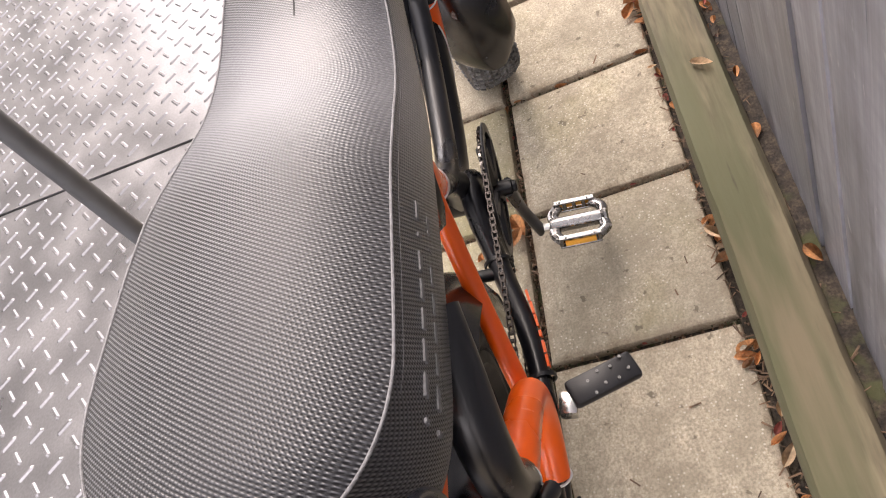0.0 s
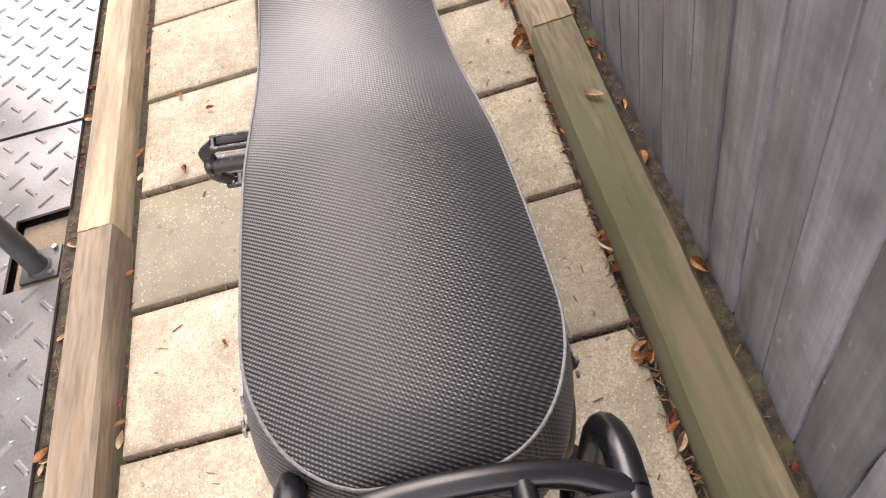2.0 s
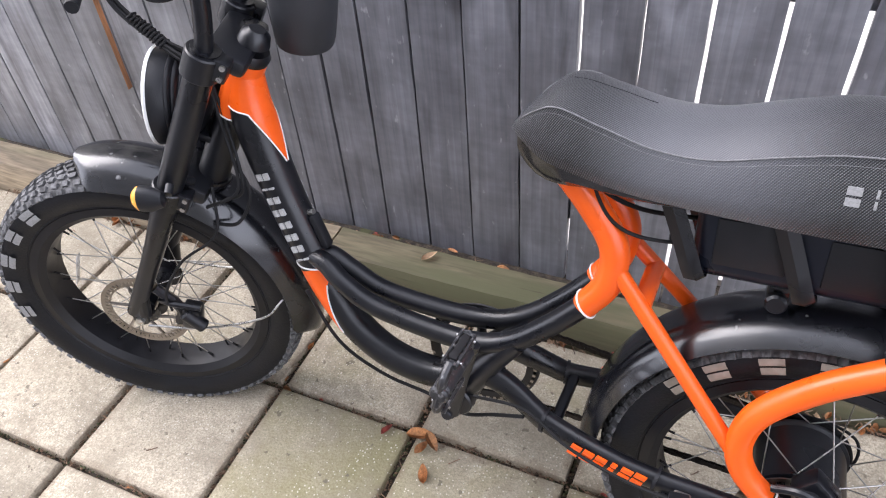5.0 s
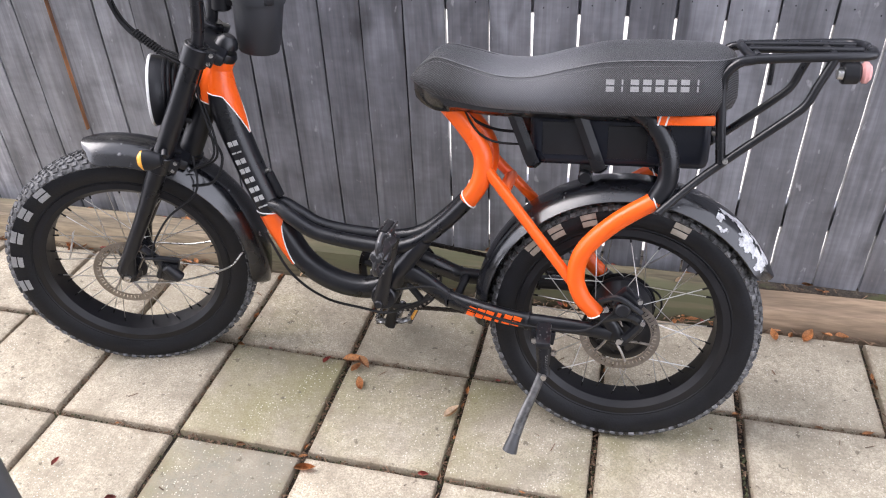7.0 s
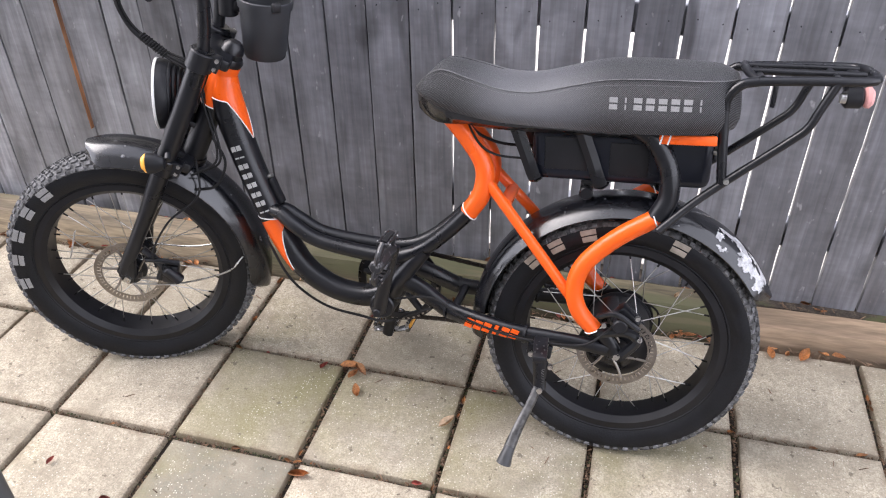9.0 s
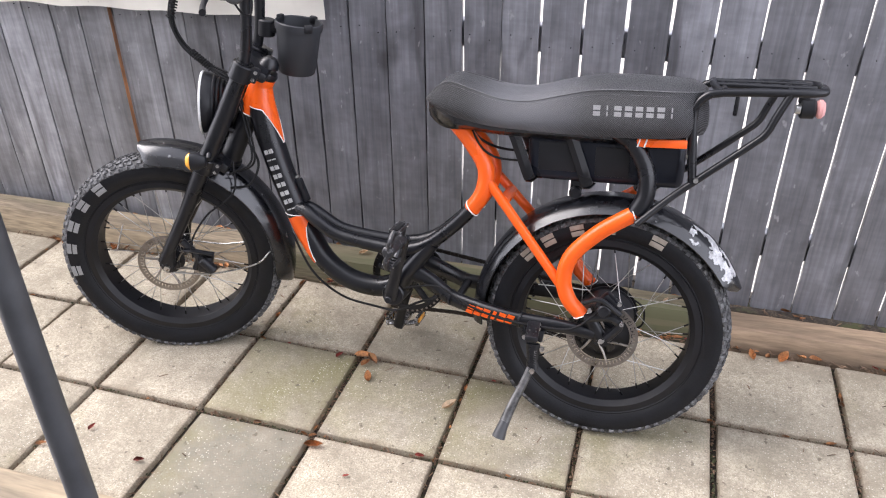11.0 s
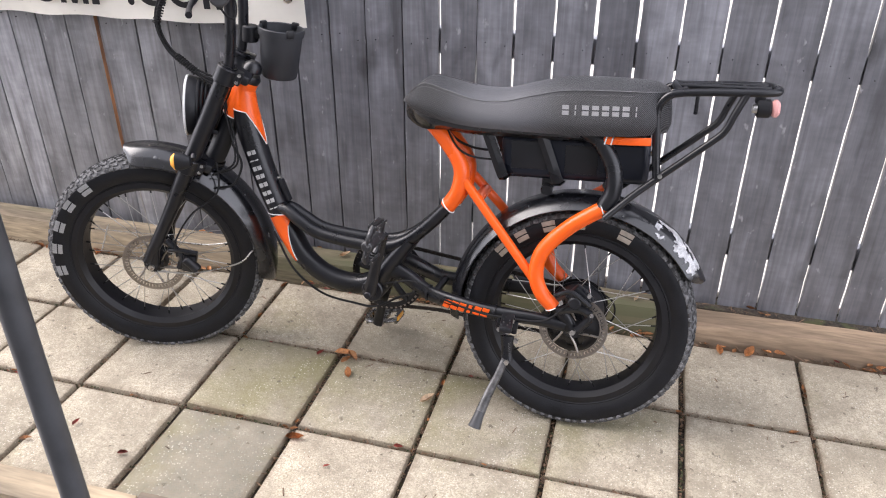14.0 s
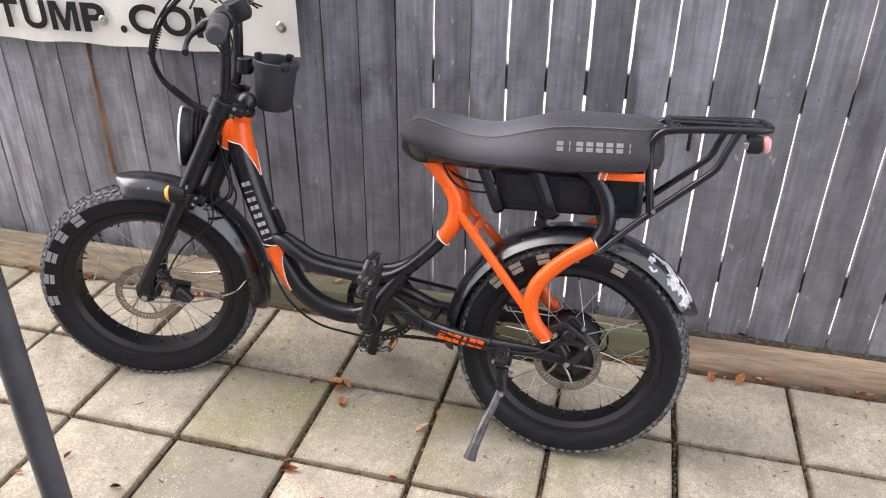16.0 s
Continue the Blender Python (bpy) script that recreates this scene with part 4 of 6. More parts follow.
bm, ea, eb = wrap(DOWN, DR, 0.0, 0.205, 90, lambda f: 180 if f < 0.36 else 180 - 900 * (f - 0.36) if f < 0.49 else 3 + 60 * (1 - f) / 0.51, n=50)
part("orange_paint_field", bm, ORANGE, down)
for e in (ea, eb):
    part("white_pinstripe", stripe(e[18:]), WHITE, down)
bm, ea, eb = wrap(DOWN, DR, 0.385, 0.445, 270, lambda f: 179 - 55 * f)
part("orange_paint_field", bm, ORANGE, down)
part("white_pinstripe", ring(DOWN, DR, 0.380, 0.012), WHITE, down)
bm, ea, eb = wrap(DOWN, DR, 0.445, 0.60, 270, lambda f: 68 + 56 * (1 - f) ** 1.2)
part("orange_paint_field", bm, ORANGE, down)
for e in (ea, eb):
    part("white_pinstripe", stripe(e), WHITE, down)
# maker's mark: plain white bars down both sides of the tube
fr = frames(DOWN, 10)
for s in (-1, 1):
    for i in range(8):
        k = (0.215 + 0.0205 * i) * (len(fr) - 1)
        a = int(k)
        p = fr[a][0].lerp(fr[a + 1][0], k - a)
        t = (fr[a + 1][0] - fr[a][0]).normalized()
        m = Matrix((( t.x, 0, -t.z, p.x), (0, 1, 0, p.y + s * (radius_at(DR, k / (len(fr) - 1)) + 0.0004)), (t.z, 0, t.x, p.z), (0, 0, 0, 1)))
        mark_bars("white_bar", 0.0105 if i not in (1, 7) else 0.003, 0.0034, 0.022, 0.0094, m @ pose(0, 0, 0.002), PRINT, down)

part("bottom_bracket", rod((0.138, -0.062, 0.275), (0.138, 0.062, 0.275), 0.028, 28, bevel=0.003), BLACK, bike)
for s in (-1, 1):
    sd = [(-0.142, s * 0.006 - 0.004, 0.446), (-0.105, s * 0.012 - 0.008, 0.442), (-0.072, s * 0.018 - 0.012, 0.424), (-0.016, s * 0.021 - 0.013, 0.398), (0.087, s * 0.026 - 0.013, 0.387), (0.163, s * 0.030 - 0.012, 0.390), (0.218, s * 0.032 - 0.011, 0.413), (0.27, s * 0.033 - 0.010, 0.459), (0.315, s * 0.034 - 0.010, 0.510)]
    part("side_tube", sweep(sd, 0.0160, 18), BLACK, bike)
    part("gusset_tube", sweep([(0.142, s * 0.020 - 0.006, 0.285), (0.165, s * 0.030 - 0.011, 0.328), (0.195, s * 0.031 - 0.011, 0.372), (0.226, s * 0.032 - 0.011, 0.414)], [0.026, 0.0225, 0.019, 0.0165], 18), BLACK, bike)
    st = [(0.315, s * 0.034 - 0.010, 0.510), (0.340, s * 0.036 - 0.011, 0.555), (0.341, s * 0.034 - 0.012, 0.61), (0.305, s * 0.030 - 0.012, 0.662), (0.256, s * 0.026 - 0.012, 0.712)]
    tb = part("seat_tube", sweep(st, [0.0185, 0.019, 0.019, 0.019, 0.019], 18), ORANGE, bike)
    part("white_pinstripe", ring(st, 0.0185, 0.012, s * 0.0 + 0.006), WHITE, tb)
    part("seat_stay", sweep([(0.335, s * 0.037 - 0.011, 0.598), (0.44, s * 0.064 - 0.009, 0.485), (0.535, s * 0.088 - 0.003, 0.380)], 0.0108, 16), ORANGE, bike)
    bd = [(0.588, s * 0.094, 0.318), (0.556, s * 0.094, 0.351), (0.541, s * 0.094, 0.396), (0.553, s * 0.093, 0.452), (0.605, s * 0.091, 0.512), (0.672, s * 0.088, 0.562)]
    tb = part("rear_bend", sweep(bd, [0.0165, 0.0172, 0.0172, 0.0172, 0.0172, 0.0172], 20), ORANGE, bike)
    part("white_pinstripe", ring(bd, 0.0165, 0.004, 0.005), WHITE, tb)
    part("white_pinstripe", ring(bd, 0.0172, 0.994, 0.004), WHITE, tb)
    part("seat_support", sweep([(0.672, s * 0.088, 0.562), (0.687, s * 0.086, 0.604), (0.678, s * 0.083, 0.658), (0.648, s * 0.078, 0.702), (0.612, s * 0.07, 0.724)], 0.0185, 20), BLACK, bike)
    cs = part("chain_stay", sweep([(0.15, s * 0.036, 0.31), (0.179, s * 0.038, 0.332), (0.219, s * 0.042, 0.321), (0.26, s * 0.052, 0.302), (0.293, s * 0.06, 0.290), (0.382, s * 0.081, 0.283), (0.45, s * 0.09, 0.281), (0.56, s * 0.094, 0.282), (0.62, s * 0.094, 0.275)], [0.024, 0.0225, 0.021, 0.0195, 0.0185, 0.018, 0.017, 0.0155, 0.013], 18, ry=0.78), BLACK, bike)
    for x, u, z in ((0.283, 0.0575, 0.293), (0.455, 0.0905, 0.281)):
        part("cable_tie", lathe([(0.0175, -0.0025), (0.0198, -0.0025), (0.0198, 0.0025), (0.0175, 0.0025)], 20, closed=True, at=between((x, s * u, z), (x + 0.05, s * (u + 0.008), z - 0.004))), PLASTIC, cs)
    for i in range(6):
        m = pose(0.337 + 0.0190 * i, s * (0.0893 + 0.0036 * i - 0.00022 * i * i), 0.2850 - 0.0006 * i, 0, 10, s * 8 - s * 1.0 * i)
        mark_bars("orange_bar", 0.0158 if i != 3 else 0.008, 0.0035, 0.020, 0.0078, m, ORANGE, cs, 0.18)
    dp = sweep([(0.585, s * 0.094, 0.322), (0.612, s * 0.094, 0.302), (0.636, s * 0.094, 0.266)], [0.015, 0.014, 0.016], 12, ry=0.5)
    part("dropout", dp, BLACK, bike)
for x, h, w, r in ((0.338, 0.592, 0.036, 0.013), (0.388, 0.541, 0.050, 0.0125)):
    part("cross_tube", rod((x, -w - 0.010, h), (x, w - 0.010, h), r, 16), ORANGE, bike)
part("chain_stay_bridge", rod((0.297, -0.06, 0.292), (0.297, 0.06, 0.292), 0.009, 12), BLACK, bike)

# ---- seat ----
def ease(x, tab):
    """A smooth curve through the points of a table."""
    if x <= tab[0][0]:
        return tab[0][1]
    for i in range(len(tab) - 1):
        (x0, y0), (x1, y1) = tab[i], tab[i + 1]
        if x <= x1:
            m0 = (y1 - tab[i - 1][1]) / (x1 - tab[i - 1][0]) if i else (y1 - y0) / (x1 - x0)
            m1 = (tab[i + 2][1] - y0) / (tab[i + 2][0] - x0) if i + 2 < len(tab) else (y1 - y0) / (x1 - x0)
            d = x1 - x0
            t = (x - x0) / d
            return (2 * t ** 3 - 3 * t * t + 1) * y0 + (t ** 3 - 2 * t * t + t) * d * m0 + (3 * t * t - 2 * t ** 3) * y1 + (t ** 3 - t * t) * d * m1
    return tab[-1][1]


EDGE = [(0.205, 0.757), (0.226, 0.777), (0.255, 0.793), (0.307, 0.783), (0.37, 0.769), (0.43, 0.770), (0.50, 0.789), (0.56, 0.804), (0.66, 0.812), (0.768, 0.815)]
LOW = [(0.205, 0.744), (0.25, 0.725), (0.344, 0.711), (0.45, 0.711), (0.57, 0.714), (0.67, 0.720), (0.768, 0.730)]
HALF = [(0.205, 0.050), (0.26, 0.064), (0.34, 0.071), (0.43, 0.077), (0.50, 0.080), (0.58, 0.083), (0.68, 0.085), (0.768, 0.083)]
CROWN = [(0.205, 0.005), (0.30, 0.018), (0.44, 0.022), (0.60, 0.021), (0.768, 0.016)]
SU, S0, S1 = -0.013, 0.2045, 0.776


def seat_half(x):
    w = ease(x, HALF)
    if x > 0.685:
        w *= 0.26 + 0.74 * math.sqrt(max(0, 1 - ((x - 0.685) / (S1 - 0.685)) ** 2.1))
    if x < 0.245:
        w *= 0.60 + 0.40 * math.sqrt(max(0, 1 - ((0.245 - x) / 0.041) ** 2))
    return w


def flare(q, x):
    """How far the side panel stands out from the piping, at a share q of its way down."""
    return (0.0115 if x > 0.45 else 0.007 + 0.0045 * max(0, x - 0.3) / 0.15) * math.sin(min(1, q / 0.8) * math.pi / 2) - (0.005 * (q - 0.8) / 0.2 if q > 0.8 else 0)


def seat_shape():
    bm = bmesh.new()
    xs = [S0, 0.207, 0.212, 0.22, 0.23] + [0.242 + 0.012 * i for i in range(37)] + [0.686, 0.698, 0.71, 0.72, 0.73, 0.739, 0.747, 0.754, 0.760, 0.766, 0.771, 0.774, S1]
    top = []
    for x in xs:
        w, ze, cr = seat_half(x), ease(x, EDGE), ease(x, CROWN)
        end = min(1, max(0, (x - S0) / 0.04), max(0, (S1 - x) / 0.03)) ** 0.6
        top.append([bm.verts.new((x, SU + w * q, ze + cr * end * (1 - abs(q) ** 2.2))) for q in (-1 + k / 9 for k in range(19))])
    for p, q in zip(top, top[1:]):
        for k in range(18):
            bm.faces.new((p[k], p[k + 1], q[k + 1], q[k]))
    rim = [r[0] for r in top] + top[-1][1:-1] + [r[-1] for r in reversed(top)] + top[0][1:-1][::-1]
    n = len(rim)
    layers = [rim]
    for q in (0.06, 0.16, 0.3, 0.46, 0.62, 0.8, 0.92, 1.0):
        row = []
        for k in range(n):
            d = Vector((0, 0, 0))
            for m in (1, 2, 3):
                d += rim[(k + m) % n].co - rim[(k - m) % n].co
            out = Vector((-d.y, d.x, 0)).normalized()
            if out.dot(rim[k].co - Vector((0.48, SU, 0))) < 0:
                out = -out
            c = rim[k].co
            row.append(bm.verts.new((c.x + out.x * flare(q, c.x), c.y + out.y * flare(q, c.x), c.z + (ease(c.x, LOW) - c.z) * q)))
        layers.append(row)
    for p, q in zip(layers, layers[1:]):
        for k in range(n):
            bm.faces.new((p[k], p[(k + 1) % n], q[(k + 1) % n], q[k]))
    bm.faces.new(layers[-1])
    return bm


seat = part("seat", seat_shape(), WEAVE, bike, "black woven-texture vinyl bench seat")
xs = [0.212 + 0.0115 * i for i in range(45)] + [0.725, 0.735, 0.743, 0.75, 0.757, 0.763, 0.769, 0.773, 0.7755]
left = [Vector((x, -seat_half(x) + SU - 0.0004, ease(x, EDGE) + 0.0002)) for x in xs]
right = [Vector((p.x, 2 * SU - p.y, p.z)) for p in left]
part("piping", sweep(left + [Vector((S1 + 0.0004, SU, ease(S1, EDGE) + 0.0002))] + right[::-1], 0.0010, 8, 2), PIPING, seat, "grey stitched piping")
for sg in (-1, 1):
    part("stitch_line", sweep([Vector((x, SU + sg * (seat_half(x) + flare(0.1, x) + 0.0001), ease(x, EDGE) - 0.1 * (ease(x, EDGE) - ease(x, LOW)))) for x in xs[1:44]], 0.00025, 6, 2), PIPING, seat)
part("centre_crease", sweep([Vector((x, SU + 0.002, ease(x, EDGE) + ease(x, CROWN) + 0.0001)) for x in (0.26, 0.28, 0.30, 0.32, 0.34, 0.36)], 0.0006, 6, 3), INK, seat)
part("rear_seam", sweep([Vector((S1 + flare(q, 0.7) + 0.0001, SU + 0.004, ease(S1, EDGE) + (ease(S1, LOW) - ease(S1, EDGE)) * q)) for q in (0, 0.2, 0.4, 0.6, 0.8)], 0.0006, 6, 3), INK, seat)
# seat pan below the upholstery
bm = bmesh.new()
rings = []
for x in [0.207 + 0.0139 * i for i in range(40)]:
    w, zl = seat_half(min(0.75, max(0.207, x))) * (1.03 if x < 0.3 else max(0.72, 1.03 - 2.0 * (x - 0.3))), ease(x, LOW)
    d = 0.022 if x > 0.3 else 0.022 + 0.014 * math.sin((0.3 - x) / 0.093 * math.pi * 0.7)
    rings.append([bm.verts.new((x, y + SU, z)) for y, z in ((-w, zl + 0.004), (-w * 0.96, zl - d * 0.5), (-w * 0.7, zl - d), (w * 0.7, zl - d), (w * 0.96, zl - d * 0.5), (w, zl + 0.004))])
for p, q in zip(rings, rings[1:]):
    for j in range(6):
        bm.faces.new((p[j], p[(j + 1) % 6], q[(j + 1) % 6], q[j]))
bm.faces.new(rings[0])
bm.faces.new(rings[-1][::-1])
part("seat_pan", bm, GLOSS, seat, "gloss black plastic seat pan")
for s in (-1, 1):
    for i in range(8):
        x = 0.566 + 0.0205 * i
        q = (ease(x, EDGE) - 0.766 - 0.06 * (x - 0.56)) / (ease(x, EDGE) - ease(x, LOW))
        m = pose(x + 0.004, SU + s * (seat_half(min(x, 0.685)) + flare(q, x) - 0.0002), 0.766 + 0.06 * (x - 0.56), s * 7, -3, s * 1.5)
        mark_bars("pale_bar", 0.014 if i not in (1, 7) else 0.0028, 0.0018, 0.0205, 0.0088 if s < 0 else 0.004, m, GREYINK if s < 0 else PIPING, seat)

# ---- battery and cradle ----
bt = part("battery", box(0.325, 0.092, 0.098, pose(0.593, 0, 0.651, 0, -2.5, 0), 0.016, segs=3), BATTERY, bike, "black battery case with bevelled panels")
for s in (-1, 1):
    for x0, x1 in ((0.455, 0.535), (0.575, 0.645)):
        part("side_panel", box(x1 - x0, 0.003, 0.062, pose((x0 + x1) / 2, s * 0.0465, 0.652, 0, -2.5, 0), 0.0012), PLASTIC, bt)
    for x in (0.394, 0.518):
        bm = sweep([(x, s * 0.056, 0.706), (x + 0.024, s * 0.055, 0.652), (x + 0.047, s * 0.052, 0.598), (x + 0.05, s * 0.02, 0.592)], 0.0125, 4, 3, ry=0.35)
        part("battery_strap", bm, BLACK, bike)
    ac = part("accent_strip", box(0.097, 0.012, 0.017, pose(0.703, SU + s * 0.076, 0.711, s * 6, -3.5, 0), 0.003), ORANGE, bike, "orange strip with white flashes")
    for x in (0.659, 0.672):
        part("white_flash", box(0.003, 0.0135, 0.0176, pose(x, SU + s * 0.076, 0.7085, s * 6, 12, 0), 0.0005), WHITE, ac)
part("battery_lock", rod((0.757, -0.03, 0.68), (0.766, -0.034, 0.68), 0.007, 14), CHROME, bt)
part("cradle_bracket", box(0.026, 0.03, 0.034, pose(0.539, -0.01, 0.588), 0.004), BLACK, bike)
part("cradle_bolt", rod((0.539, -0.02, 0.573), (0.539, -0.035, 0.573), 0.0135, 22, bevel=0.003), BLACK, bike)
part("wiring", sweep([(0.29, -0.03, 0.712), (0.312, -0.05, 0.68), (0.335, -0.055, 0.652), (0.365, -0.05, 0.636), (0.41, -0.04, 0.632), (0.44, -0.03, 0.634)], 0.0024, 8), INK, bike)
part("wiring", sweep([(0.275, 0.0, 0.712), (0.30, -0.02, 0.685), (0.325, -0.01, 0.66), (0.37, 0.0, 0.645), (0.44, 0.01, 0.645)], 0.003, 8), INK, bike)

# ---- rack ----
for s in (-1, 1):
    part("rack_strut", sweep([(0.676, s * 0.112, 0.545), (0.73, s * 0.09, 0.598), (0.785, s * 0.078, 0.647), (0.868, s * 0.074, 0.722), (0.892, s * 0.074, 0.748), (0.905, s * 0.074, 0.782), (0.922, s * 0.072, 0.824)], 0.0075, 12), BLACK, bike)
    part("rack_upright", sweep([(0.772, s * 0.079, 0.636), (0.763, s * 0.079, 0.70), (0.756, s * 0.079, 0.76), (0.757, s * 0.079, 0.79), (0.775, s * 0.078, 0.811), (0.80, s * 0.076, 0.818)], 0.0085, 12), BLACK, bike)
    part("strut_bolt", rod((0.778, s * 0.085, 0.644), (0.778, s * 0.092, 0.644), 0.005, 8), CHROME, bike)
    part("rack_rail", sweep([(0.785, s * 0.027, 0.826), (0.86, s * 0.028, 0.829), (0.94, s * 0.028, 0.832), (0.972, s * 0.026, 0.833)], 0.006, 10), BLACK, bike)
loop = [(0.80, -0.076, 0.818), (0.87, -0.073, 0.824), (0.95, -0.070, 0.829), (0.978, -0.06, 0.831), (0.987, -0.035, 0.832), (0.988, 0, 0.832)]
part("rack_loop", sweep(loop + [(x, -u, h) for x, u, h in loop[-2::-1]], 0.008, 12), BLACK, bike)
for x, h in ((0.805, 0.822), (0.925, 0.828)):
    part("rack_crossbar", rod((x, -0.072, h), (x, 0.072, h), 0.006, 10), BLACK, bike)
part("rack_front_hoop", sweep([(0.80, -0.076, 0.819), (0.788, -0.045, 0.825), (0.785, 0, 0.827), (0.788, 0.045, 0.825), (0.80, 0.076, 0.819)], 0.007, 10), BLACK, bike)
part("rack_tab", box(0.008, 0.003, 0.05, pose(0.83, -0.068, 0.80), 0.002), BLACK, bike)
tl = part("tail_light", rod((0.952, 0, 0.79), (0.982, 0, 0.792), 0.0195, 28, bevel=0.004), PLASTIC, bike)
part("lens", rod((0.982, 0, 0.792), (0.998, 0, 0.793), 0.0185, 28, bevel=0.005), RED, tl, "faded red lens")
part("bracket", box(0.02, 0.016, 0.035, pose(0.958, 0, 0.818), 0.003), PLASTIC, tl)
part("bulb_holder", rod((0.944, -0.012, 0.79), (0.953, -0.012, 0.79), 0.009, 12), CHROME, tl)

# ---- fork and front lights ----
def fork_pt(h, u, fwd=0.045):
    k = (h - 0.745) / 0.899
    return (-0.222 + 0.438 * k - 0.899 * fwd, u, h + 0.438 * fwd)


for s in (-1, 1):
    leg = [fork_pt(0.79, s * 0.08), fork_pt(0.62, s * 0.08), fork_pt(0.50, s * 0.08), fork_pt(0.40, s * 0.078), fork_pt(0.265, s * 0.074, 0.05)]
    lg = part("fork_leg", steered(sweep(leg, [0.0205, 0.0205, 0.0195, 0.0165, 0.0145], 22)), BLACK, bike)
    part("axle_lug", steered(rod((FC.x, s * 0.066, FC.z), (FC.x, s * 0.084, FC.z), 0.016, 18, bevel=0.003)), BLACK, lg)
    part("lug_web", steered(sweep([fork_pt(0.31, s * 0.076, 0.047), (FC.x + 0.006, s * 0.075, FC.z + 0.008)], 0.0125, 12, 3)), BLACK, lg)
    for h in (0.768, 0.542):
        c, d = Vector(fork_pt(h + 0.019, s * 0.08)), Vector(fork_pt(h - 0.017, s * 0.08))
        cl = part("crown_clamp", steered(rod(c, d, 0.0268, 26, bevel=0.002)), BLACK, bike)
        part("clamp_lug", steered(box(0.022, 0.026, 0.032, Matrix.Translation((c + d) / 2 + Vector((0.026, s * 0.004, -0.006))) @ Matrix.Rotation(radians(26), 4, "Y"), 0.003)), BLACK, cl)
        for k in (-0.009, 0.009):
            q = (c + d) / 2 + Vector((0.03 + k * 0.45, s * 0.017, -0.006 + k * 0.9))
            part("clamp_bolt", steered(rod(q, q + Vector((0, s * 0.004, 0)), 0.0042, 8)), CHROME, cl)
for h in (0.768, 0.542):
    c = (Vector(fork_pt(h, 0, 0.0)) + Vector(fork_pt(h, 0, 0.045))) / 2
    part("fork_crown", steered(box(0.062, 0.13, 0.026, Matrix.Translation(c) @ Matrix.Rotation(radians(26), 4, "Y"), 0.008)), BLACK, bike)
part("stem_cap", steered(lathe([(0.0005, 0.022), (0.012, 0.022), (0.021, 0.014), (0.024, 0.0), (0.0005, 0.0)], 26, at=between(fork_pt(0.779, 0, 0.0), fork_pt(0.82, 0, 0.0)))), BLACK, bike)
part("front_fender_bolt", steered(rod((-0.40, 0, 0.53), (-0.385, 0, 0.56), 0.009, 12)), CHROME, bike)
part("fender_stay", steered(sweep([(FC.x + 0.012, -0.086, FC.z - 0.012), (-0.38, -0.08, 0.256), (-0.27, -0.07, 0.279), (-0.235, -0.05, 0.305), (-0.212, 0.0, 0.31), (-0.235, 0.05, 0.305), (-0.27, 0.07, 0.279), (-0.38, 0.08, 0.256), (FC.x + 0.012, 0.086, FC.z - 0.012)], 0.0022, 8)), CHROME, bike, "thin steel mudguard stay")

LAMP = STEER @ pose(-0.368, 0, 0.688, 0, 4, 6) @ Matrix.Rotation(radians(90), 4, "Z")
shell = [(0.0005, -0.074), (0.022, -0.071), (0.038, -0.063)]
for k in range(4):
    y = -0.056 + 0.0085 * k
    r = 0.070 * math.sqrt(max(0.0, 1 - (y / 0.078) ** 2))
    shell += [(r - 0.001, y), (r + 0.0008, y + 0.002), (r + 0.0012, y + 0.005), (r - 0.0006, y + 0.0065)]
shell += [(0.0665, -0.018), (0.0682, -0.010)]
hl = part("headlight", lathe(shell + [(0.0685, -0.005), (0.069, 0.0)], 48), PLASTIC, bike, "round black finned headlight with thin white rim")
hl.matrix_basis = LAMP @ Matrix.Scale(1.06, 4)
part("rim", lathe([(0.062, 0.002), (0.066, 0.0035), (0.0695, 0.003), (0.0705, 0.001), (0.0695, -0.002), (0.062, -0.002)], 56, closed=True), WHITE, hl, "white lit ring")
part("lens", lathe([(0.0005, 0.0), (0.05, -0.001), (0.063, -0.003)], 48), LENS, hl)
part("bracket", box(0.05, 0.05, 0.012, pose(0, -0.06, -0.055, 20, 0, 0), 0.003), BLACK, hl)
for s in (-1, 1):
    arm = part("turn_signal", steered(sweep([(-0.325, s * 0.06, 0.575), (-0.326 + s * 0.015, s * 0.09, 0.595), (-0.322 + s * 0.02, s * 0.112, 0.588)], 0.0065, 10)), PLASTIC, bike, "black turn signal with amber lens")
    at = pose(-0.358 + s * 0.022, s * 0.122, 0.586) @ Matrix.Rotation(radians(90), 4, "Z") @ Matrix.Diagonal((0.8, 0.85, 1.05, 1))
    part("body", steered(lathe([(0.0005, -0.045), (0.012, -0.04), (0.02, -0.018), (0.021, 0.0), (0.0005, 0.0)], 22, at=at)), PLASTIC, arm)
    part("amber_lens", steered(lathe([(0.0005, 0.016), (0.012, 0.013), (0.019, 0.005), (0.0205, 0.0), (0.0205, -0.001)], 22, at=at)), AMBER, arm)

# ---- brakes ----
cp = part("front_caliper", steered(box(0.034, 0.03, 0.05, pose(FC.x + 0.098, -0.075, FC.z + 0.012, 0, 12, 0), 0.006)), BLACK, bike)
part("caliper_body", steered(rod((FC.x + 0.09, -0.088, FC.z + 0.03), (FC.x + 0.12, -0.088, FC.z - 0.005), 0.013, 14, bevel=0.003)), PLASTIC, cp)
part("caliper_arm", steered(sweep([(FC.x + 0.05, -0.08, FC.z + 0.05), (FC.x + 0.08, -0.092, FC.z + 0.055), (FC.x + 0.125, -0.09, FC.z + 0.045)], 0.006, 8)), BLACK, cp)
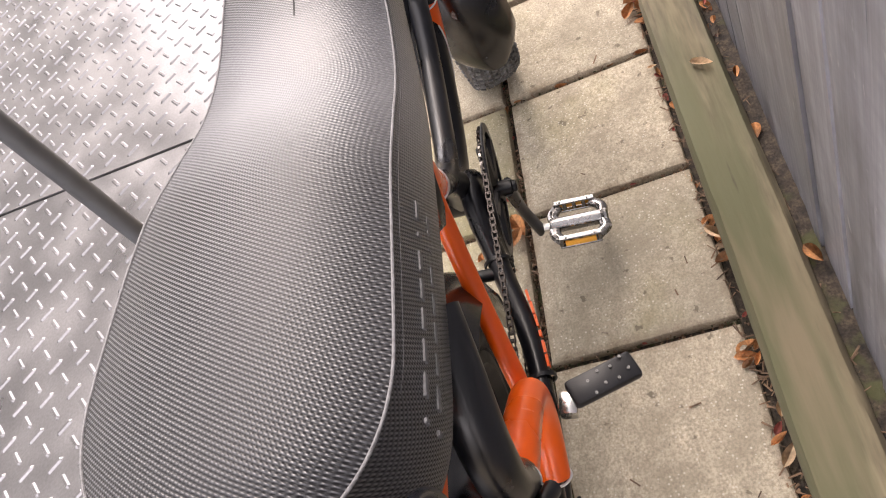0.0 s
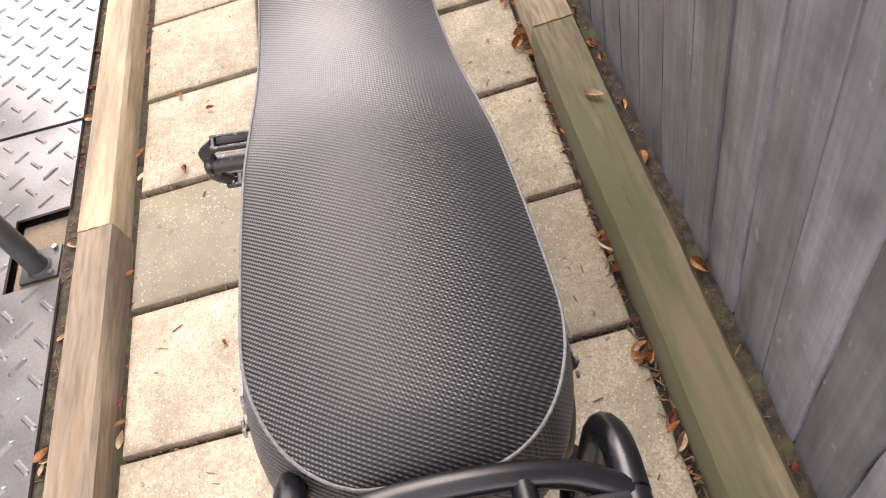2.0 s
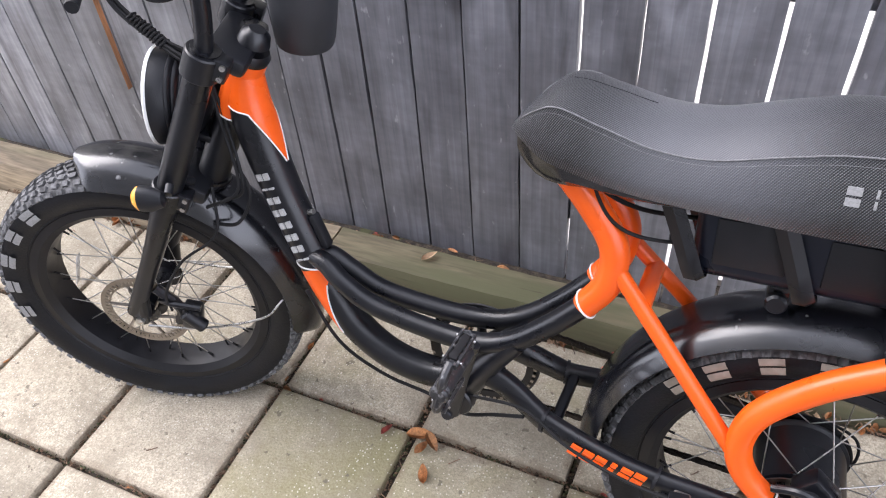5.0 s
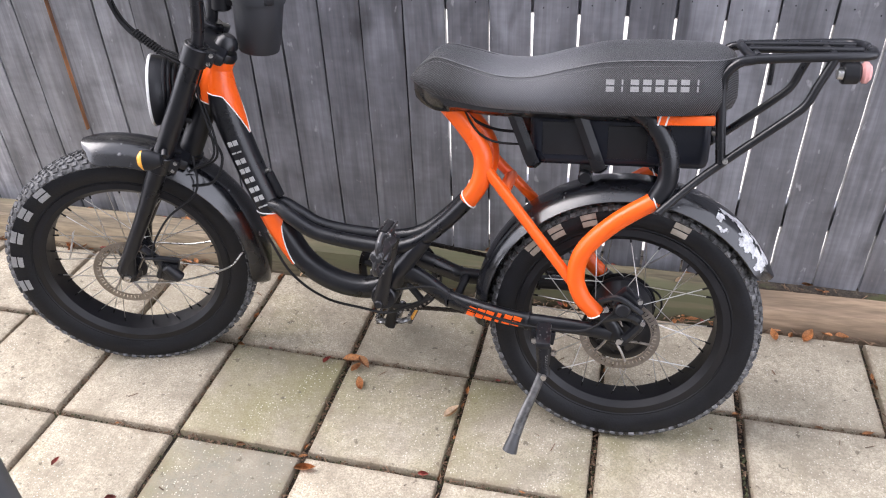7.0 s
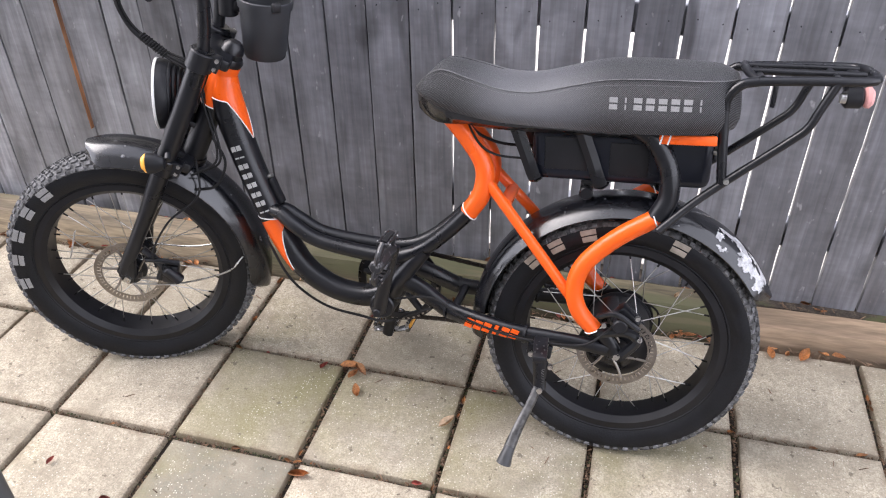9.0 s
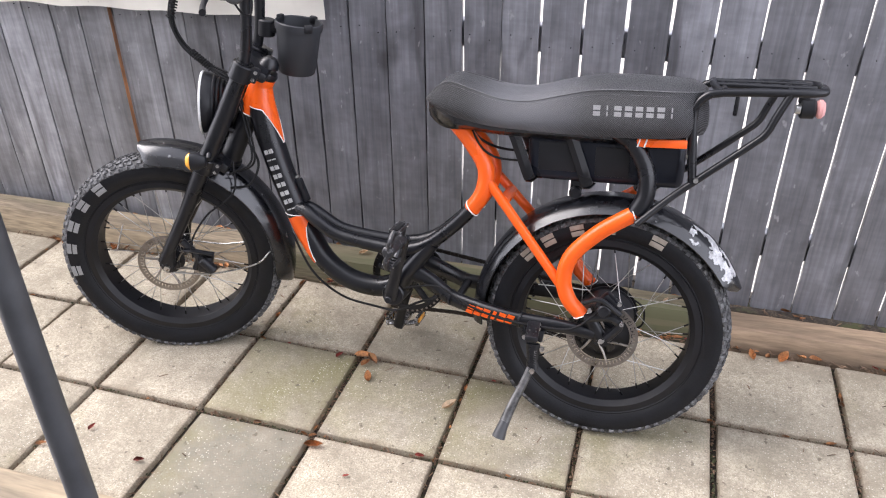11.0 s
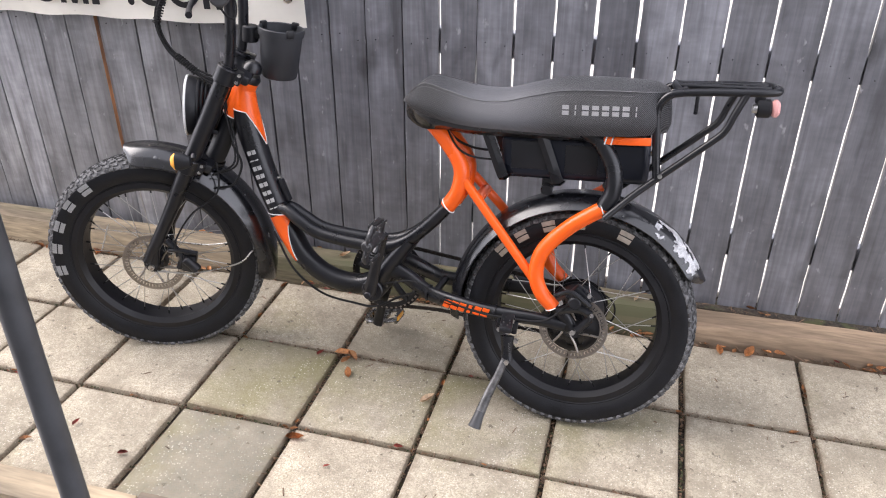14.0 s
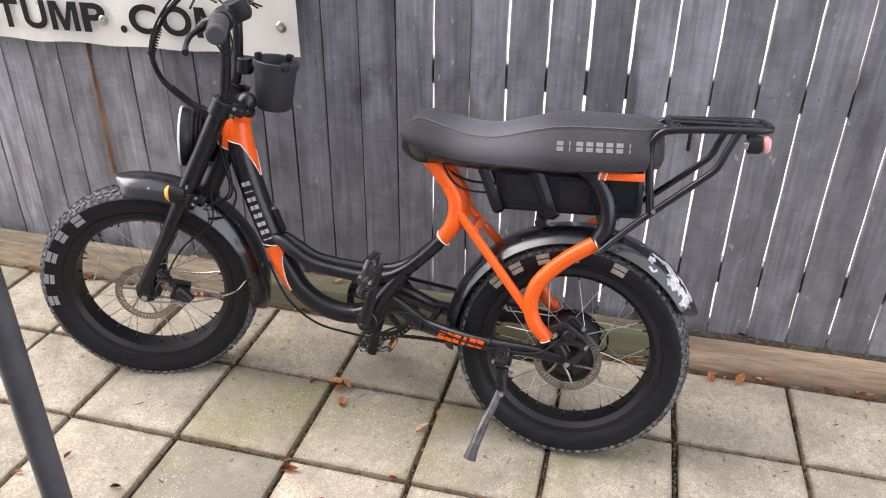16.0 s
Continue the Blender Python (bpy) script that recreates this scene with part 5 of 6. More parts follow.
part("caliper_mount", steered(sweep([(FC.x + 0.045, -0.076, FC.z + 0.075), (FC.x + 0.08, -0.077, FC.z + 0.03), (FC.x + 0.07, -0.077, FC.z - 0.005)], 0.009, 8)), BLACK, cp)
cp = part("rear_caliper", box(0.05, 0.03, 0.042, pose(RC.x + 0.008, -0.088, RC.z + 0.082, 0, 40, 0), 0.006), BLACK, bike)
part("caliper_body", rod((RC.x + 0.0, -0.125, RC.z + 0.08), (RC.x + 0.0, -0.095, RC.z + 0.08), 0.0145, 18, bevel=0.003), PLASTIC, cp)
part("caliper_arm", sweep([(RC.x - 0.045, -0.112, RC.z + 0.09), (RC.x - 0.01, -0.122, RC.z + 0.105), (RC.x + 0.035, -0.115, RC.z + 0.075)], 0.0055, 8), BLACK, cp)
part("caliper_mount", sweep([(RC.x - 0.04, -0.106, RC.z + 0.05), (RC.x + 0.01, -0.104, RC.z + 0.06), (RC.x + 0.035, -0.104, RC.z + 0.045), (RC.x + 0.012, -0.106, RC.z + 0.01)], 0.01, 8), BLACK, cp)
for dx, dz in ((0.03, 0.1), (-0.03, 0.075), (0.04, 0.055)):
    part("caliper_bolt", rod((RC.x + dx, -0.112, RC.z + dz), (RC.x + dx, -0.12, RC.z + dz), 0.005, 8), CHROME, cp)

# ---- bars and controls ----
for s in (-1, 1):
    bar = [fork_pt(0.735, s * 0.08), fork_pt(0.775, s * 0.08), (-0.236, s * 0.08, 0.845), (-0.230, s * 0.08, 0.905), (-0.228, s * 0.082, 0.955), (-0.224, s * 0.10, 0.992), (-0.216, s * 0.15, 1.006), (-0.195, s * 0.31, 1.004)]
    bar = [STEER @ Vector(p) for p in bar]
    hb = part("handlebar", sweep(bar, 0.0125, 16), BLACK, bike)
    gp = part("grip", steered(rod((-0.212, s * 0.195, 1.006), (-0.196, s * 0.318, 1.004), 0.0200, 22, bevel=0.004)), GRIP, bike)
    for k in range(7):
        q = 0.215 + 0.013 * k
        part("grip_ridge", steered(lathe([(0.0200, -0.002), (0.0208, -0.001), (0.0208, 0.001), (0.0200, 0.002)], 22, at=between((-0.2125 + (q - 0.195) * 0.13, s * q, 1.006), (-0.196, s * 0.4, 1.004)))), GRIP, gp)
    lv = part("brake_lever_clamp", steered(rod((-0.216, s * 0.155, 1.006), (-0.213, s * 0.18, 1.006), 0.0185, 18, bevel=0.002)), PLASTIC if s < 0 else CHROME, bike)
    part("lever_body", steered(sweep([(-0.215, s * 0.165, 1.004), (-0.248, s * 0.16, 0.995), (-0.262, s * 0.175, 0.985)], [0.013, 0.012, 0.009], 12)), PLASTIC if s < 0 else CHROME, lv)
    part("lever_blade", steered(sweep([(-0.26, s * 0.17, 0.986), (-0.272, s * 0.21, 0.978), (-0.27, s * 0.26, 0.97), (-0.262, s * 0.30, 0.965)], [0.007, 0.006, 0.0055, 0.007], 10)), PLASTIC if s < 0 else CHROME, lv)
part("display", steered(box(0.056, 0.074, 0.046, pose(-0.195, -0.09, 1.012, 0, -25, 8), 0.008)), PLASTIC, bike)
part("control_box", steered(rod((-0.213, -0.135, 1.005), (-0.21, -0.19, 1.005), 0.025, 20, bevel=0.004)), PLASTIC, bike)
part("throttle_lead", steered(sweep([(-0.205, -0.29, 0.986), (-0.195, -0.27, 0.96), (-0.19, -0.22, 0.945), (-0.195, -0.17, 0.96), (-0.205, -0.15, 0.985)], 0.0022, 8)), INK, bike)
part("bell", steered(rod((-0.222, 0.12, 1.015), (-0.224, 0.12, 1.03), 0.014, 16, bevel=0.004)), CHROME, bike)
part("gear_shifter", steered(rod((-0.215, 0.13, 1.002), (-0.213, 0.15, 1.002), 0.02, 16, bevel=0.003)), CHROME, bike)

# cable bundle that loops ahead of the bars
starts = [(-0.25, -0.16, 0.995), (-0.21, -0.12, 1.01), (-0.225, 0.13, 1.0), (-0.252, 0.16, 0.995), (-0.2, -0.09, 1.0)]
for k, st in enumerate(starts):
    o = Vector((0.004 * math.cos(k * 1.3), 0.006 * math.sin(k * 1.3), 0.005 * math.cos(k * 2.1)))
    mid = [Vector(p) + o for p in ((-0.34, -0.02, 1.03), (-0.395, -0.045, 0.965), (-0.425, -0.05, 0.885), (-0.405, -0.045, 0.82), (-0.345, -0.035, 0.772), (-0.285, -0.03, 0.742))]
    tail = [Vector((-0.262 + 0.004 * k, -0.03 + 0.006 * k, 0.66)), Vector((-0.235 + 0.006 * k, -0.045 + 0.004 * k, 0.56)), Vector((-0.29 + 0.01 * k, -0.06 + 0.03 * k, 0.52))]
    part("control_cable", sweep([Vector(st)] + [Vector((-0.29, st[1] * 0.45, 1.02 + 0.005 * k))] + mid + (tail if k < 2 else [Vector((-0.27, -0.02 + 0.01 * k, 0.72))]), 0.0026, 8, 8), INK, bike)
for (p, q) in (((-0.405, -0.047, 0.945), (-0.428, -0.05, 0.878)), ((-0.385, -0.04, 0.802), (-0.335, -0.034, 0.766))):
    d = Vector(q) - Vector(p)
    m = between(p, q)
    coil = [m @ Vector((0.0085 * math.cos(t * 1.1), d.length * t / 60, 0.0085 * math.sin(t * 1.1))) for t in range(61)]
    part("spiral_wrap", sweep(coil, 0.0020, 6, 1), INK, bike)
part("brake_hose", steered(sweep([(-0.30, -0.055, 0.56), (-0.30, -0.085, 0.49), (-0.37, -0.09, 0.43), (-0.415, -0.095, 0.36), (-0.42, -0.09, 0.31)], 0.0024, 8)), INK, bike)
part("motor_lead", sweep([(-0.25, -0.03, 0.60), (-0.222, -0.035, 0.55), (-0.24, -0.05, 0.50), (-0.29, -0.05, 0.485)], 0.003, 8), INK, bike)
part("motor_lead", sweep([(-0.14, -0.03, 0.385), (-0.09, -0.02, 0.285), (-0.02, 0.0, 0.222), (0.07, 0.0, 0.208), (0.14, -0.03, 0.222), (0.2, -0.05, 0.262), (0.25, -0.062, 0.29)], 0.003, 8), INK, bike)
part("brake_cable", sweep([(0.17, -0.062, 0.30), (0.255, -0.082, 0.325), (0.33, -0.104, 0.302), (0.42, -0.117, 0.287), (0.5, -0.12, 0.285), (0.57, -0.116, 0.29), (0.61, -0.115, 0.325), (0.63, -0.12, 0.36)], 0.0025, 8), INK, bike)
part("bottle_boss", rod((-0.145, 0, 0.515), (-0.132, 0, 0.52), 0.005, 8), CHROME, bike)
part("charge_port_cover", box(0.012, 0.02, 0.06, pose(-0.122, 0, 0.488, 0, -24, 0), 0.004), PLASTIC, bike)

# ---- drivetrain ----
BB = Vector((0.138, 0, 0.275))
cr = part("chainring", lathe([(0.078, 0.058), (0.090, 0.058), (0.090, 0.062), (0.078, 0.062)], 60, closed=True, at=Matrix.Translation(BB)), PLASTIC, bike)
bm = lathe([(0.086, 0.064), (0.099, 0.064), (0.100, 0.066), (0.099, 0.068), (0.086, 0.068)], 60, closed=True, at=Matrix.Translation(BB))
part("chain_guard", bm, PLASTIC, cr)
for i in range(5):
    a = 2 * math.pi * i / 5 + 0.4
    part("spider_arm", sweep([BB + Vector((0.015 * math.cos(a), 0.062, 0.015 * math.sin(a))), BB + Vector((0.084 * math.cos(a), 0.062, 0.084 * math.sin(a)))], 0.0085, 8, 3), PLASTIC, cr)
for i in range(44):
    a = 2 * math.pi * i / 44
    part("chainring_tooth", box(0.006, 0.003, 0.005, Matrix.Translation(BB) @ Matrix.Rotation(-a, 4, "Y") @ Matrix.Translation((0.092, 0.060, 0)), 0), ROTOR, cr, smooth=False)
for s, px, pz in ((-1, 0.179, 0.445), (1, 0.097, 0.105)):
    ca = part("crank_arm", sweep([(BB.x, s * 0.082, BB.z), (BB.x + (px - BB.x) * 0.5, s * 0.092, BB.z + (pz - BB.z) * 0.5), (px, s * 0.108, pz)], [0.0165, 0.0125, 0.0135], 14, ry=0.6), BLACK, bike)
    part("crank_bolt", rod((BB.x, s * 0.088, BB.z), (BB.x, s * 0.096, BB.z), 0.009, 14, bevel=0.002), PLASTIC, ca)
    part("crank_spindle", rod((BB.x, s * 0.06, BB.z), (BB.x, s * 0.088, BB.z), 0.012, 14), BLACK, ca)


def pedal(s, at):
    """A platform pedal: barrel on its spindle inside a cage with cut-outs in its rails, chamfered corners and pins."""
    metal = SILVER if s > 0 else PEDAL
    pd = part("pedal", rod((0, s * 0.012, 0), (0, s * 0.098, 0), 0.0125, 20, bevel=0.002), metal, bike, "worn silver cage pedal with amber reflectors" if s > 0 else "scuffed black cage pedal")
    pd.matrix_basis = at
    part("spindle", rod((0, 0, 0), (0, s * 0.014, 0), 0.007, 12), CHROME, pd)
    for q in (-1, 1):
        bm = bmesh.new()
        for z in (-0.009, 0.009):
            box(0.009, 0.068, 0.004, pose(q * 0.042, s * 0.057, z), 0.001, bm, 1)
        for y in (0.026, 0.041, 0.057, 0.073, 0.088):
            box(0.007, 0.0065, 0.016, pose(q * 0.042, s * y, 0), 0.001, bm, 1)
        part("side_rail", bm, metal, pd, smooth=False)
        part("reflector", box(0.004, 0.050, 0.0105, pose(q * 0.0455, s * 0.057, 0), 0.0008), AMBER if s > 0 else INK, pd)
        for pts in (((0.006, 0.020), (0.024, 0.019), (0.041, 0.030)), ((0.007, 0.099), (0.026, 0.100), (0.041, 0.085))):
            part("cage_arm", sweep([(q * x, s * y, 0) for x, y in pts], 0.0065, 10, 5, ry=1.5), metal, pd)
        for y in (0.034, 0.080):
            for z in (-1, 1):
                part("pin", rod((q * 0.042, s * y, z * 0.0108), (q * 0.042, s * y, z * 0.0135), 0.0018, 6), CHROME, pd)
    part("end_cap", rod((0, s * 0.098, 0), (0, s * 0.108, 0), 0.0135, 20, bevel=0.003), metal, pd)
    return pd


pedal(-1, pose(0.179, -0.113, 0.445, 0, -80, 0))
pedal(1, pose(0.097, 0.113, 0.105, 0, -9, 0))

SP = RC
part("sprocket", lathe([(0.02, 0.066), (0.048, 0.066), (0.05, 0.068), (0.048, 0.07), (0.042, 0.073), (0.040, 0.08), (0.034, 0.083), (0.02, 0.085)], 40, at=Matrix.Translation(SP)), ROTOR, bike, "dark steel freewheel")
part("spoke_guard", lathe([(0.02, 0.058), (0.072, 0.061), (0.072, 0.063), (0.02, 0.060)], 48, closed=True, at=Matrix.Translation(SP)), INK, bike)
y = 0.062
path = [BB + Vector((0.092 * math.cos(a), y, 0.092 * math.sin(a))) for a in (radians(95 + 10 * k) for k in range(17))]
jock = [(0.60, 0.066, 0.178), (0.625, 0.068, 0.160), (0.655, 0.07, 0.165), (0.662, 0.072, 0.195), (0.652, 0.072, 0.215)]
chain = path + [Vector(p) for p in ((0.28, 0.064, 0.196), (0.45, 0.066, 0.183))] + [Vector(p) for p in jock] + [SP + Vector((0.04 * math.cos(a), 0.073, 0.04 * math.sin(a))) for a in (radians(-40 + 15 * k) for k in range(9))]
chain = smooth_path(chain + [path[0]], 6)
dist, marks = 0.0, []
for p, q in zip(chain, chain[1:]):
    while dist <= (q - p).length:
        marks.append(between(p.lerp(q, dist / max(1e-9, (q - p).length)), q + (q - p)))
        dist += 0.00635 * 1.6
    dist -= (q - p).length
bm = bmesh.new()
for k, m in enumerate(marks):
    for sx in (-1, 1):
        box(0.0012, 0.0115, 0.0075, m @ pose(sx * (0.0032 if k % 2 else 0.0022), 0, 0), 0, bm)
    box(0.007, 0.0042, 0.0042, m @ pose(0, 0.005, 0), 0, bm)
tagged(part("chain", bm, CHAIN, bike, "oily steel chain", smooth=False), kind="stuff")
dr = part("derailleur", sweep([(0.645, 0.105, 0.258), (0.655, 0.104, 0.225), (0.648, 0.095, 0.205), (0.64, 0.086, 0.19)], [0.012, 0.012, 0.013, 0.010], 12), BLACK, bike)
for x, z in ((0.648, 0.2), (0.618, 0.172)):
    part("jockey_wheel", lathe([(0.004, 0.066), (0.017, 0.067), (0.018, 0.07), (0.017, 0.073), (0.004, 0.074)], 22, closed=True, at=Matrix.Translation((x, 0, z))), PLASTIC, dr)
part("cage_plate", sweep([(0.648, 0.08, 0.2), (0.618, 0.08, 0.172)], 0.011, 8, 3, ry=0.2), BLACK, dr)
part("derailleur_cable", sweep([(0.60, 0.112, 0.276), (0.66, 0.115, 0.29), (0.715, 0.115, 0.27), (0.72, 0.112, 0.22), (0.67, 0.106, 0.2)], 0.0024, 8), INK, bike)

# ---- stand and foot pegs ----
ks = part("kickstand", box(0.05, 0.012, 0.03, pose(0.487, -0.104, 0.258, 0, 6, 0), 0.004), BLACK, bike, "scuffed alloy side stand with black bracket")
part("pivot_block", sweep([(0.492, -0.118, 0.24), (0.494, -0.122, 0.205), (0.497, -0.126, 0.18)], [0.016, 0.013, 0.013], 12, ry=0.55), BLACK, ks)
part("pivot_bolt", rod((0.497, -0.126, 0.18), (0.497, -0.138, 0.18), 0.006, 10), CHROME, ks)
for x, z in ((0.472, 0.255), (0.492, 0.252), (0.513, 0.232)):
    part("bracket_bolt", rod((x, -0.117, z), (x, -0.125, z), 0.0055, 8), CHROME, ks)
part("leg", sweep([(0.493, -0.13, 0.185), (0.484, -0.14, 0.155), (0.468, -0.158, 0.112), (0.456, -0.176, 0.075), (0.447, -0.192, 0.043)], [0.0085, 0.009, 0.010, 0.0115, 0.012], 12, ry=0.7), ALLOY, ks, "scratched alloy leg")
part("foot", sweep([(0.454, -0.180, 0.068), (0.449, -0.189, 0.05), (0.445, -0.196, 0.033)], [0.0105, 0.013, 0.0155], 12), POST, ks)
part("return_spring", sweep([(0.500 + 0.0022 * math.cos(t), -0.128 + 0.0022 * math.sin(t), 0.228 - 0.0009 * t) for t in range(42)], 0.0007, 5, 1), ALLOY, ks)
for s in (-1, 1):
    pg = part("foot_peg", box(0.036, 0.088, 0.015, pose(0.492, s * 0.168, 0.284, s * -3, 0, s * -6), 0.005), PLASTIC, bike, "black rubber folding foot peg")
    part("hinge", box(0.03, 0.022, 0.02, pose(0.492, s * 0.118, 0.278, 0, 0, s * -6), 0.004), CHROME, pg)
    for i in range(5):
        for j in range(2):
            part("peg_stud", rod((0.482 + 0.018 * j - s * 0.0 + 0.004 * (i % 2), s * (0.135 + 0.016 * i), 0.2905), (0.482 + 0.018 * j + 0.004 * (i % 2), s * (0.135 + 0.016 * i), 0.2930), 0.0020, 8), ALLOY, pg)

    if s < 0:
        for ob in [pg] + list(pg.children):
            ob.data.transform(Matrix.Translation((0.492 * 0.22, -0.002, 0)) @ Matrix.Diagonal((0.78, 0.86, 1, 1)))
    else:
        turn = Matrix.Translation((0.492, 0.118, 0)) @ Matrix.Rotation(radians(26), 4, "Z") @ Matrix.Translation((-0.492, -0.118, 0))
        for ob in [pg] + [c for c in pg.children if not c.name.startswith("hinge")]:
            ob.data.transform(turn)

# ---- cup holder ----
CUP = STEER @ pose(-0.150, 0.062, 0.748, 0, 6, 0)
cup = part("cup_holder", lathe([(0.0005, 0.0), (0.041, 0.0), (0.043, 0.003), (0.0445, 0.012), (0.0455, 0.014), (0.0525, 0.104), (0.056, 0.105), (0.057, 0.112), (0.057, 0.121), (0.055, 0.123), (0.0525, 0.121), (0.0415, 0.006), (0.0005, 0.005)], 48, at=Matrix.Rotation(radians(90), 4, "X")), CUPMAT, bike, "matt dark grey plastic cup holder")
cup.matrix_basis = CUP @ Matrix.Scale(1.0, 4)
part("clamp", rod((-0.078, 0.016, 0.075), (-0.078, 0.016, 0.115), 0.021, 20, bevel=0.003), PLASTIC, cup)
part("clamp_arm", box(0.05, 0.02, 0.022, pose(-0.058, 0.01, 0.098), 0.004), PLASTIC, cup)
for a in (60, 150, 300):
    part("rim_clip", box(0.012, 0.02, 0.02, Matrix.Rotation(radians(a), 4, "Z") @ Matrix.Translation((0.056, 0, 0.118)), 0.004), PLASTIC, cup)

# ---- fallen leaves ----
def leaf_mesh(ln, w, curl, seed):
    bm = bmesh.new()
    rows = []
    for i in range(9):
        t = i / 8
        ww = w * (math.sin(math.pi * t ** 0.8) ** 0.8 if 0 < t < 1 else 0.02)
        rows.append([bm.verts.new((ln * (t - 0.5), ww * q * 0.5, curl * (abs(q) ** 1.5) * ww + 0.25 * curl * ln * (t - 0.5) ** 2 * 4 + 0.002 * noise.noise(Vector((t * 5, q * 2, seed))))) for q in (-1, -0.5, 0, 0.5, 1)])
    for p, q in zip(rows, rows[1:]):
        for j in range(4):
            bm.faces.new((p[j], p[j + 1], q[j + 1], q[j]))
    bmesh.ops.solidify(bm, geom=bm.faces[:], thickness=0.0005)
    return bm


LEAVES = [mesh_of("dry_leaf", leaf_mesh(l, w, c, k), m) for k, (l, w, c, m) in enumerate(((0.055, 0.026, 0.35, LEAF), (0.045, 0.016, 0.5, LEAF), (0.036, 0.017, 0.3, LEAF), (0.05, 0.02, 0.4, PALELEAF), (0.03, 0.014, 0.4, REDLEAF)))]


def leaf(k, x, y, turn, z=0.003, size=1.0, label="curled brown dry leaf on the pavers"):
    ob = new("dry_leaf", LEAVES[k])
    ob.matrix_basis = pose(x, y, z, random.uniform(-12, 12), random.uniform(-12, 12), turn) @ Matrix.Diagonal((size, size, size, 1))
    return tagged(ob, label, "leaf", group="fallen leaves")


leaf(0, 0.018, -0.012, 20, 0.008, 1.0)
leaf(0, 0.045, -0.02, -40, 0.01, 0.8)
leaf(2, 0.03, -0.035, 70, 0.006, 1.0)
leaf(0, 0.056, -0.082, 115, 0.004, 0.72)
leaf(4, -0.05, -0.022, 70, 0.004, 1.0, "red-brown dry leaf on the pavers")
leaf(1, 0.022, -0.345, 8, 0.002, 1.1, "orange dry leaf in a paver joint")
leaf(3, 0.29, -0.128, 55, 0.005, 0.95, "pale tan dry leaf on the pavers")
leaf(4, 0.131, -0.411, 30, 0.003, 0.55, "small dark red leaf on the pavers")
leaf(4, 0.27, -0.305, 5, 0.0, 0.8, "small dark red leaf on the pavers")
leaf(4, -0.345, -0.50, 15, 0.004, 0.9, "pink-brown leaf on the pavers")
leaf(4, -0.52, -0.44, 80, 0.004, 0.8, "pink-brown leaf on the pavers")
leaf(2, -0.60, -0.52, 30, 0.004, 0.8)
leaf(3, -0.128, 0.372, 55, 0.087, 0.85, "bleached pale leaf on the timber")
leaf(0, -0.42, 0.285, 150, 0.01, 0.9, "orange dry leaf beside the timber")
leaf(0, -0.44, 0.298, 110, 0.016, 0.8, "orange dry leaf beside the timber")
leaf(3, 0.78, 0.36, 60, 0.087, 0.5, "bleached pale leaf on the timber")
leaf(0, 0.90, 0.27, 20, 0.005, 0.9)
leaf(2, 1.02, 0.285, 100, 0.005, 1.1)
leaf(0, 1.10, 0.295, 60, 0.006, 0.9)
for k in range(120):
    x = random.uniform(-1.3, 1.8)
    leaf(random.choice((0, 1, 2, 2, 3, 4)), x, 0.302 + 0.012 * x * 0.3 + random.uniform(-0.012, 0.012), random.uniform(0, 180), random.uniform(-0.006, 0.012), random.uniform(0.35, 0.85), "small dry leaf lodged beside the timber")
for k in range(36):
    leaf(random.choice((0, 1, 2, 4)), random.uniform(-1.0, 1.3), random.uniform(0.408, 0.42), random.uniform(-25, 25), 0.065 + random.uniform(-0.02, 0.01), random.uniform(0.4, 0.8), "small dry leaf lodged against the fence")
for k in range(40):
    leaf(random.choice((0, 1, 2, 3, 4)), random.uniform(-1.4, 0.5), -0.735 + random.uniform(-0.01, 0.01) if k % 2 else -0.611 + random.uniform(-0.006, 0.006), random.uniform(0, 180), random.uniform(0.024, 0.03) if k % 2 else random.uniform(-0.012, 0.004), random.uniform(0.35, 0.8), "small dry leaf in the gap beside the timber")
for k in range(60):
    g = random.choice((0, 1))
    i, j = random.randint(-5, 5), random.randint(-1, 0)
    x, y = (i * P, (j + random.random()) * P) if g else ((i + random.random()) * P, j * P)
    leaf(random.choice((1, 1, 2, 4)), x + random.uniform(-0.004, 0.004), y + random.uniform(-0.004, 0.004), (90 if g else 0) + random.uniform(-15, 15), random.uniform(-0.009, -0.001), random.uniform(0.3, 0.6), "small dry leaf in a paver joint")
# fine litter: twigs and needles in the joints and gaps
verts, faces = [], []
